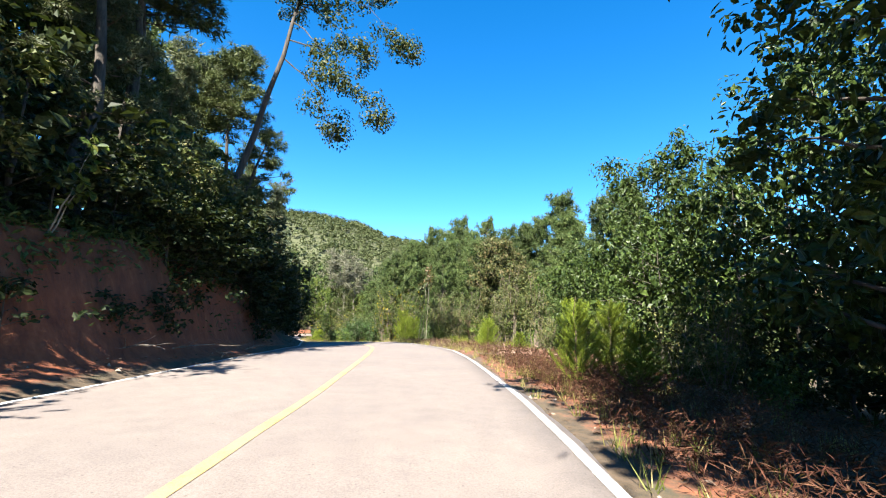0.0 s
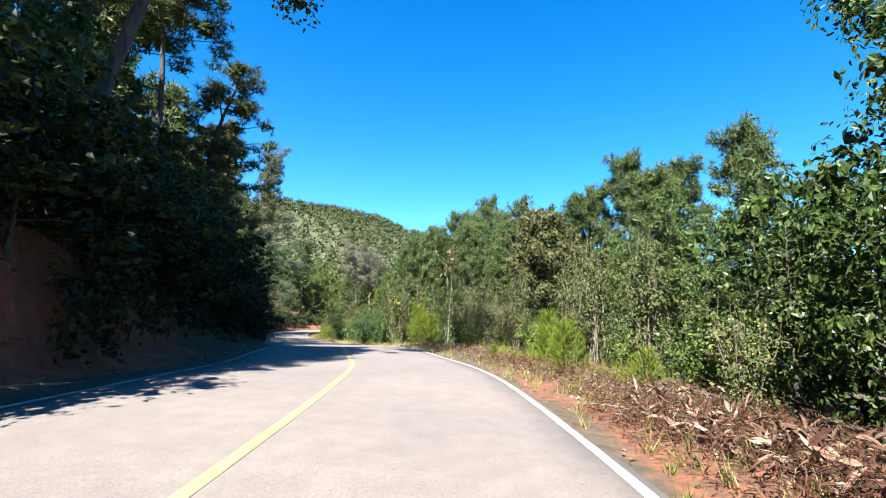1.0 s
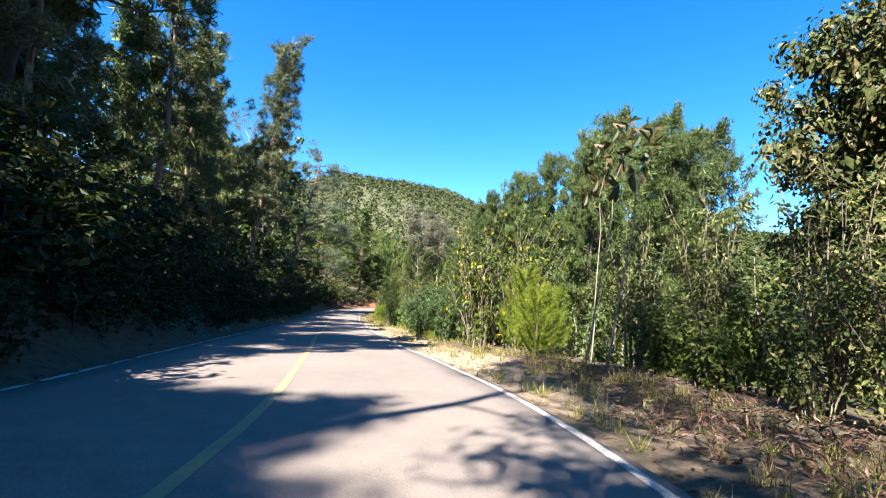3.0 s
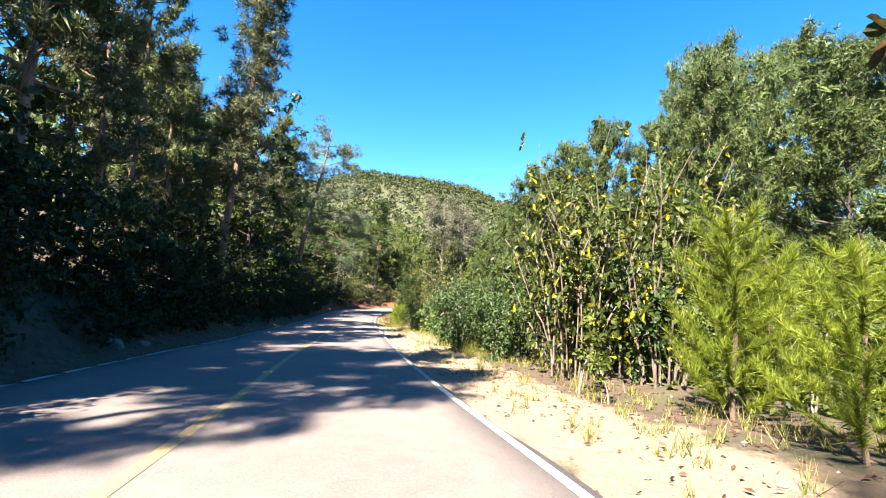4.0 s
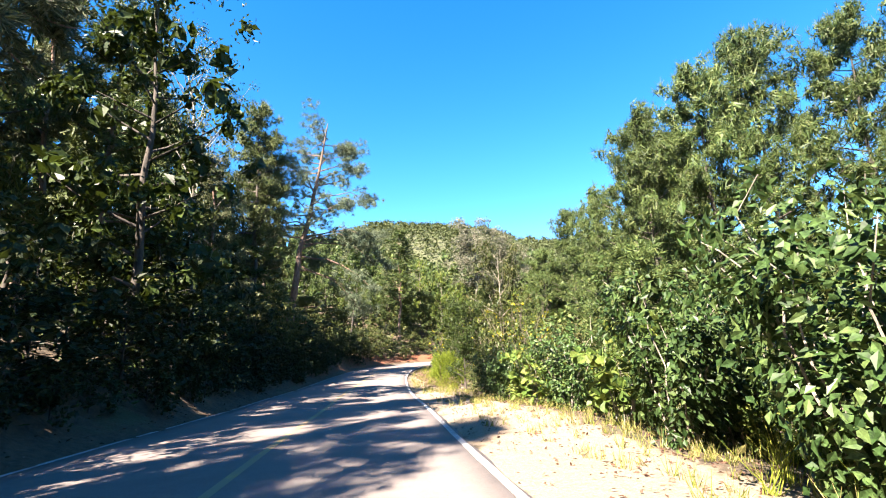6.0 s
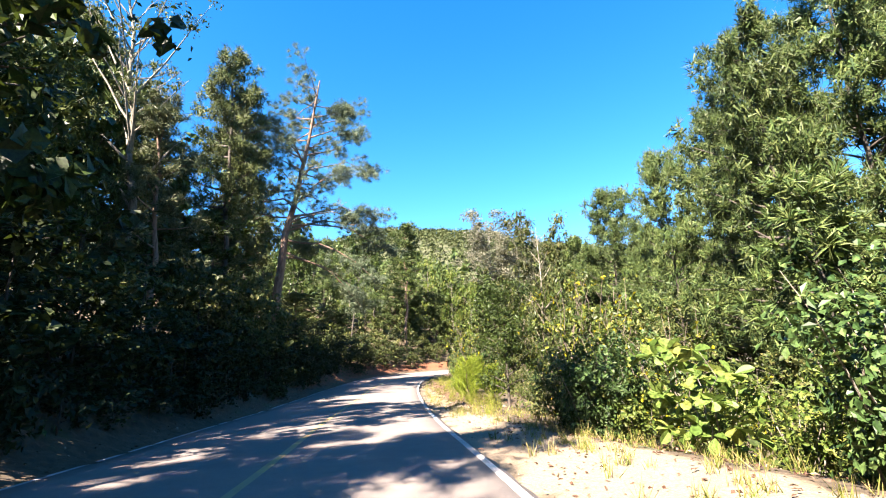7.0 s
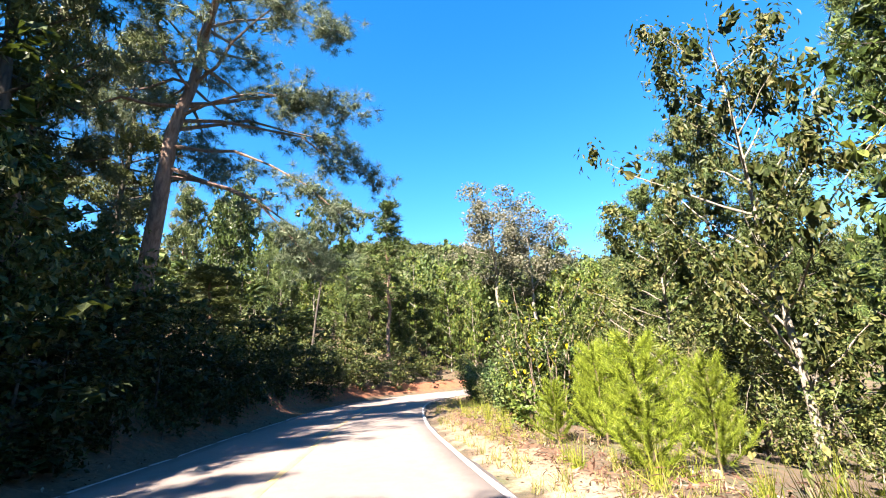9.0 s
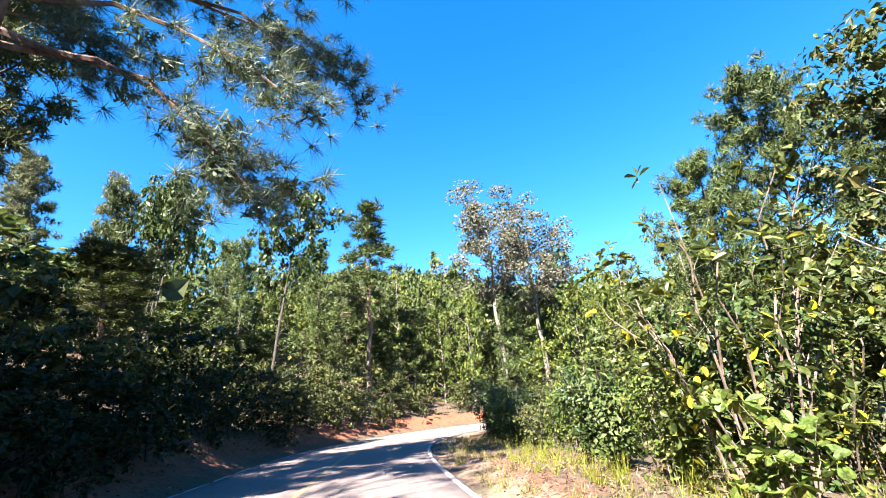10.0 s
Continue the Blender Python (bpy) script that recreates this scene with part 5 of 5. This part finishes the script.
def grass(name, label, spans, blades, length, seed, material):
    rng = np.random.default_rng(seed)
    p = np.concatenate([verge_points(rng, *sp) for sp in spans])
    base = np.repeat(p, blades, 0) + rng.normal(size=(len(p) * blades, 3)) * np.array([0.05, 0.05, 0])
    ax = rng.normal(size=base.shape) * 0.38 + np.array([0, 0, 1])
    v, f = leaves(base, ax, np.repeat(rng.uniform(0.5, 1.2, len(p)), blades) * length * rng.uniform(0.6, 1.1, len(base)), 0.014, rng, "needle")
    tagged(piece(name, v, f, material, None, label), "", "grass", "", "stuff")


grass("verge_grass", "yellow-green grass tufts along the gravel shoulder", [(520, 2, 40, 0.3, 3.6), (620, 36, 78, 0.7, 4.2, 0.6), (420, 76, 110, 0.4, 3.2)], 14, 0.34, 61, GRASS)
grass("tall_grass", "bright tall grass beside the shrubs", [(30, 52, 60, 2.4, 3.6), (45, 76, 86, 1.6, 3.0), (40, 88, 98, 1.6, 3.0), (60, 20, 34, 2.6, 3.8)], 22, 0.65, 62, GRASS_TALL)


def pebbles():
    rng = np.random.default_rng(63)
    p = np.concatenate([verge_points(rng, 420, 34, 80, 0.15, 2.8), verge_points(rng, 160, 2, 34, 0.2, 2.0), verge_points(rng, 260, 2, 112, -WIDTH - 1.2, -WIDTH - 0.1)])
    octa = np.array([(1, 0, 0), (-1, 0, 0), (0, 1, 0), (0, -1, 0), (0, 0, 1), (0, 0, -1)], float)
    tri = np.array([(0, 2, 4), (2, 1, 4), (1, 3, 4), (3, 0, 4), (2, 0, 5), (1, 2, 5), (3, 1, 5), (0, 3, 5)])
    r = 0.008 + 0.05 * rng.random(len(p)) ** 5
    v = p[:, None] + octa[None] * (r[:, None] * rng.uniform(0.6, 1.4, (len(p), 6)))[:, :, None]
    f = (np.arange(len(p))[:, None, None] * 6 + tri[None]).reshape(-1, 3)
    tagged(piece("pebbles", v.reshape(-1, 3), f, GROUND_STONE, None, "small loose stones on the road shoulders"), "", "stones", "", "stuff")


pebbles()


# ---- loose things on the verges ----
scatter_leaves("dry_leaf_heap", "heap of large pale curled dead leaves on the verge", "leaf litter",
               [(520, 13.4, 16.6, 1.2, 2.9), (160, 16.5, 19.0, 1.6, 3.0)], LEAF_DRY, 0.22, 0.07, 0.34, 0.7, 55, "oval")


def build_fallen_branch(label, seed, length=1.5):
    """A dead branch on the ground: a bent stick with forked side twigs."""
    rng = np.random.default_rng(seed)
    root = new("fallen_branch")
    s = np.linspace(0, 1, 8)
    stick = np.c_[s * length, np.cumsum(rng.normal(size=8)) * 0.035, 0.03 + 0.10 * np.sin(s * 2.6)]
    v, f = tube(stick, 0.022 * (1 - 0.75 * s), 6)
    piece("stick", v, f, BARK_TWIG, root)
    for k in range(7):
        at = stick[1 + k % 6]
        out = unit(np.array([0.7, rng.choice((-1, 1)) * rng.uniform(0.5, 1.0), rng.uniform(-0.05, 0.5)]))
        q = np.linspace(0, 1, 5)
        twig = at + out * (q * length * rng.uniform(0.2, 0.42))[:, None] + rng.normal(size=(5, 3)) * 0.018 * q[:, None]
        twig[:, 2] = np.maximum(twig[:, 2], 0.012)
        v, f = tube(twig, 0.009 * (1 - 0.7 * q), 5)
        piece("twig", v, f, BARK_TWIG, root)
    return tagged(root, label, "branch", "fallen branches on the verges")


def build_rock(label, seed, material):
    """A weathered stone, half sunk, with knocked-off faces and soft edges."""
    rng = np.random.default_rng(seed)
    bm = bmesh.new()
    bmesh.ops.create_icosphere(bm, subdivisions=3, radius=1.0)
    cuts = unit(rng.normal(size=(11, 3)))
    far = rng.uniform(0.62, 0.9, 11)
    for vert in bm.verts:
        p = np.array(vert.co)
        for n, d in zip(cuts, far):
            over = float(p @ n) - d
            if over > 0:
                p = p - n * over * 0.92
        p *= 1 + 0.05 * math.sin(5 * p[0] + 3 * p[1]) + 0.03 * math.sin(11 * p[2] + 4 * p[0])
        vert.co = p
    me = bpy.data.meshes.new("rock")
    bm.to_mesh(me)
    bm.free()
    me.materials.append(material)
    for poly in me.polygons:
        poly.use_smooth = True
    return tagged(new("rock", me), label, "rock", "rocks beside the road")


def lay(ob, spots):
    """Place a thing and its copies on the ground: place, turn, sizes, sink."""
    for i, (x, y, turn, sx, sy, sz, sink) in enumerate(spots):
        m = pose(x, y, height(x, y) - sink, 0, 0, turn) @ Matrix.Diagonal((sx, sy, sz, 1))
        if i:
            copy_thing(ob, m)
        else:
            first = m
    ob.matrix_basis = first


lay(build_fallen_branch("dry forked dead branch lying on the roadside earth", 71),
    [(-6.9, 11.4, 35, 1.0, 1.0, 1.0, 0.0), (-6.3, 13.0, 110, 0.8, 0.9, 1.0, 0.0), (-7.0, 9.8, -20, 0.9, 1.0, 1.2, 0.0), (-6.6, 15.2, 70, 0.9, 0.8, 1.0, 0.0),
     (2.6, 17.2, 150, 1.0, 1.0, 1.0, 0.0), (2.2, 20.6, 60, 1.0, 1.1, 1.2, 0.0), (1.6, 24.8, 120, 0.9, 1.0, 1.0, 0.0), (0.9, 29.4, 40, 1.1, 1.0, 1.0, 0.0), (-22.2, 83.4, 160, 0.9, 0.9, 1.0, 0.0)])
lay(build_rock("pale weathered stone half sunk in the verge", 72, GROUND_STONE),
    [(-22.9, 84.8, 20, 0.22, 0.16, 0.14, 0.03), (-22.4, 85.5, 100, 0.12, 0.1, 0.08, 0.02), (-21.0, 80.6, 60, 0.14, 0.11, 0.09, 0.02), (-18.1, 47.3, 0, 0.42, 0.24, 0.26, 0.06), (-18.6, 48.6, 70, 0.24, 0.18, 0.16, 0.04), (-32.4, 85.6, 30, 0.3, 0.24, 0.3, 0.06)])
